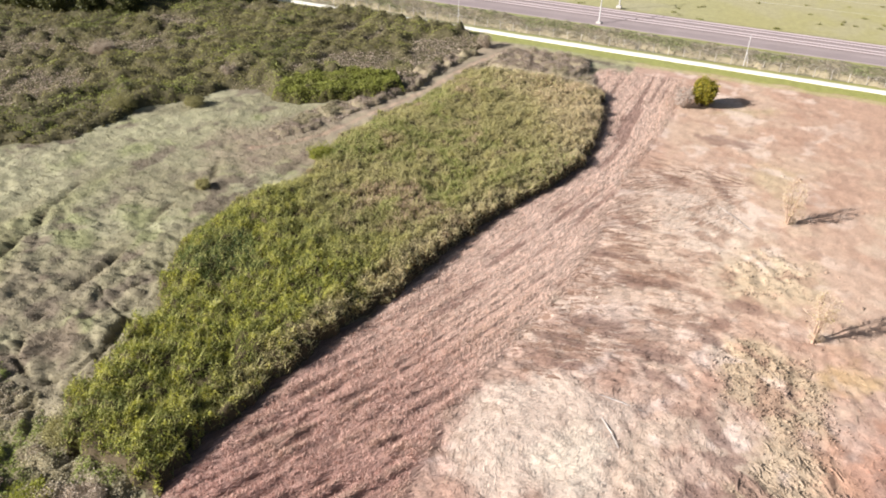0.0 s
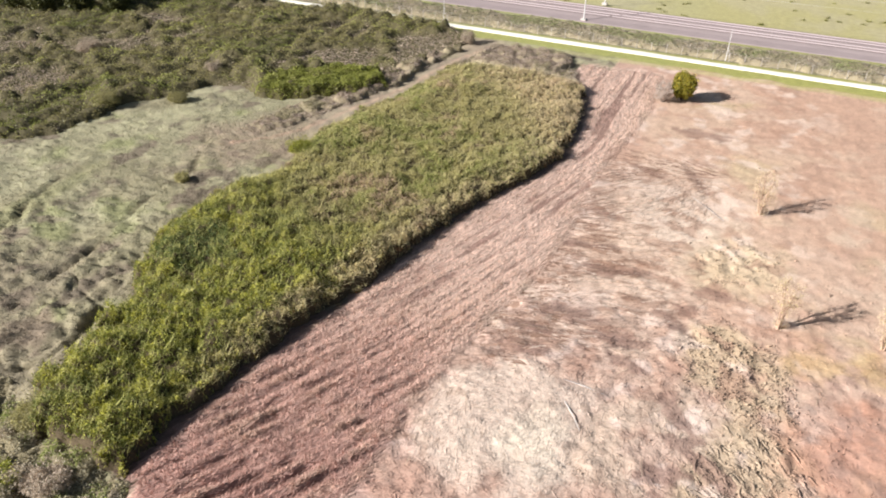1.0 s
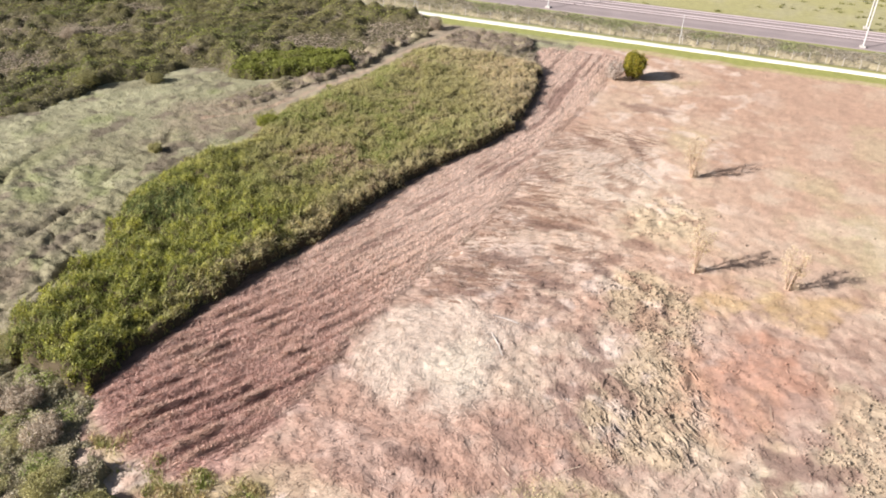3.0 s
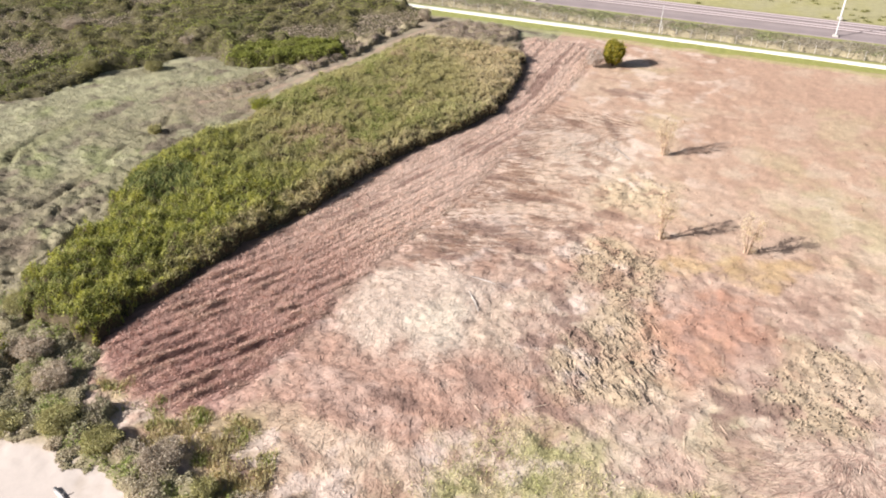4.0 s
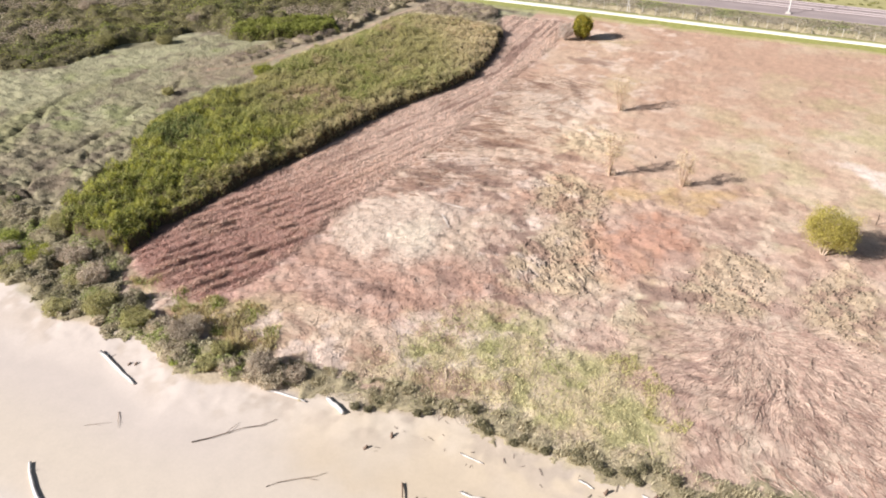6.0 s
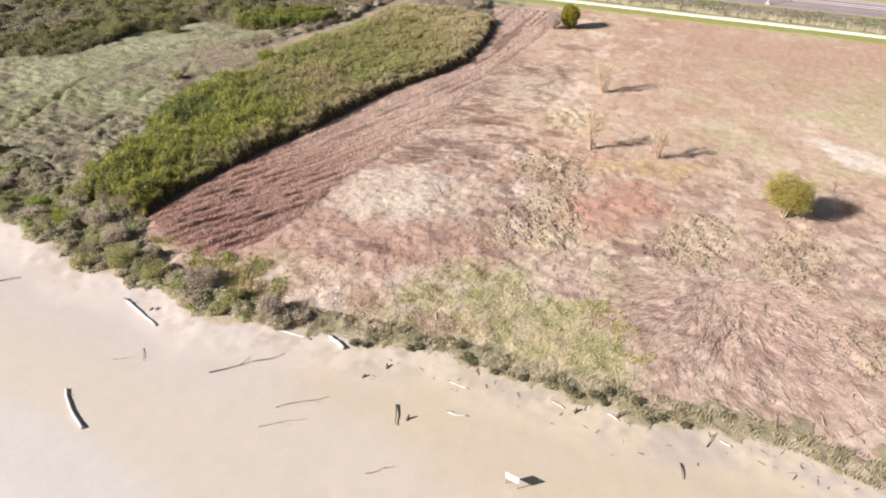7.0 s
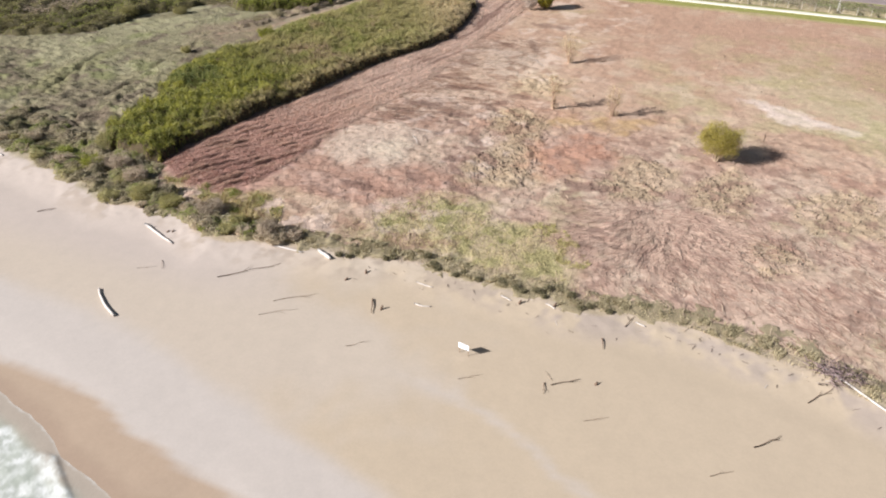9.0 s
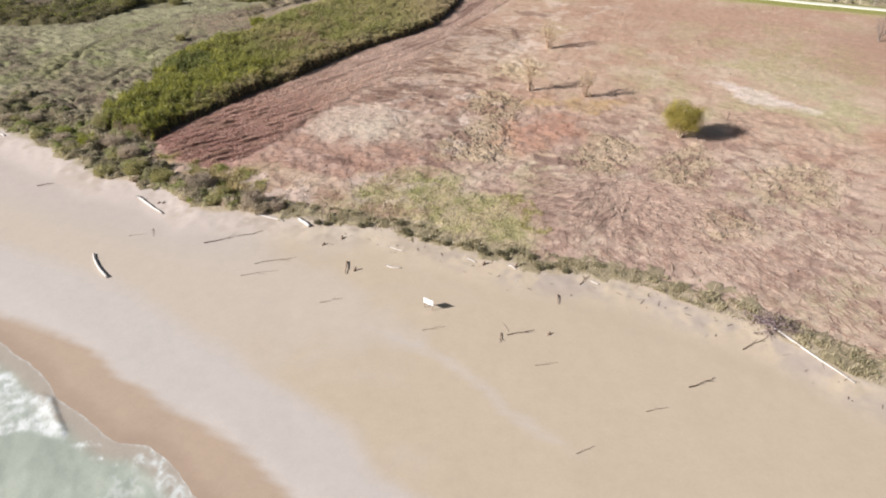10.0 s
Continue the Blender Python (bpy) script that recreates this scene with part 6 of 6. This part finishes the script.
# long pale canes on the field
for k, (ax, ay, bx, by) in enumerate(((-5.0, 42.6, -1.5, 42.3), (-0.7, 77.0, 3.3, 73.0), (-4.2, 40.2, -2.4, 37.9))):
    z0, z1 = on_beach(ax, ay), on_beach(bx, by)
    d = Vector((bx - ax, by - ay, z1 - z0))
    thing("cane", limbs("cane", [([(0, 0, 0.03), d * 0.5 + Vector((0.05, 0.05, 0.07)), d + Vector((0, 0, 0.04))], [0.04, 0.035, 0.02])], 5), driftwood, "long pale cane lying on the cut straw", "cane", group="canes on the field", at=pose(ax, ay, z0))

# white board on two posts
sign = empty("notice_board", "white notice board on two short posts in the sand", "sign", pose(17.15, 4.3, on_beach(17.15, 4.3), 0, 0, -9.0))
for xx in (0.1, 0.94):
    part("post", box("post", 0.045, 0.045, 1.25, 0.006, -0.2), grey_wood, sign, "weathered wooden post", at=pose(xx, 0.04, 0))
panel = part("panel", box("panel", 1.0, 0.025, 0.55, 0.005, 0.55), board_white, sign, at=pose(0.52, 0, 0))
for k, (xx, zz, ww, hh) in enumerate(((0.52, 1.02, 0.7, 0.05), (0.42, 0.92, 0.5, 0.03), (0.60, 0.84, 0.6, 0.03), (0.45, 0.74, 0.45, 0.03), (0.80, 0.64, 0.22, 0.06))):
    part("lettering", box("lettering", ww, 0.006, hh, 0, 0), ink, panel, "unreadable grey lettering", pose(xx - 0.52, -0.0165, zz))



# loose bits of wood and weed along the foot of the dune
def litter(count, seed):
    r = np.random.default_rng(seed)
    e = np.array(DUNE_EDGE)
    x = r.uniform(4, 56, count)
    y = np.interp(x, e[:, 0], e[:, 1]) - np.abs(r.normal(0, 1.5, count)) - 0.2
    c = np.where(r.uniform(size=(count, 1)) < 0.18, lin(232, 224, 214)[None], lin(120, 104, 96)[None] * r.uniform(0.6, 1.5, (count, 1)))
    return stalk_mesh("wrack", np.stack([x, y, height(x, y) + 0.05], 1), r.uniform(0, 6.3, count), r.uniform(0.12, 0.7, count), r.uniform(0.025, 0.06, count), c, 0.2)


thing("wrack", litter(85, 9), dry_grass, "bits of wood and dry weed along the foot of the dune", "wrack", "stuff")
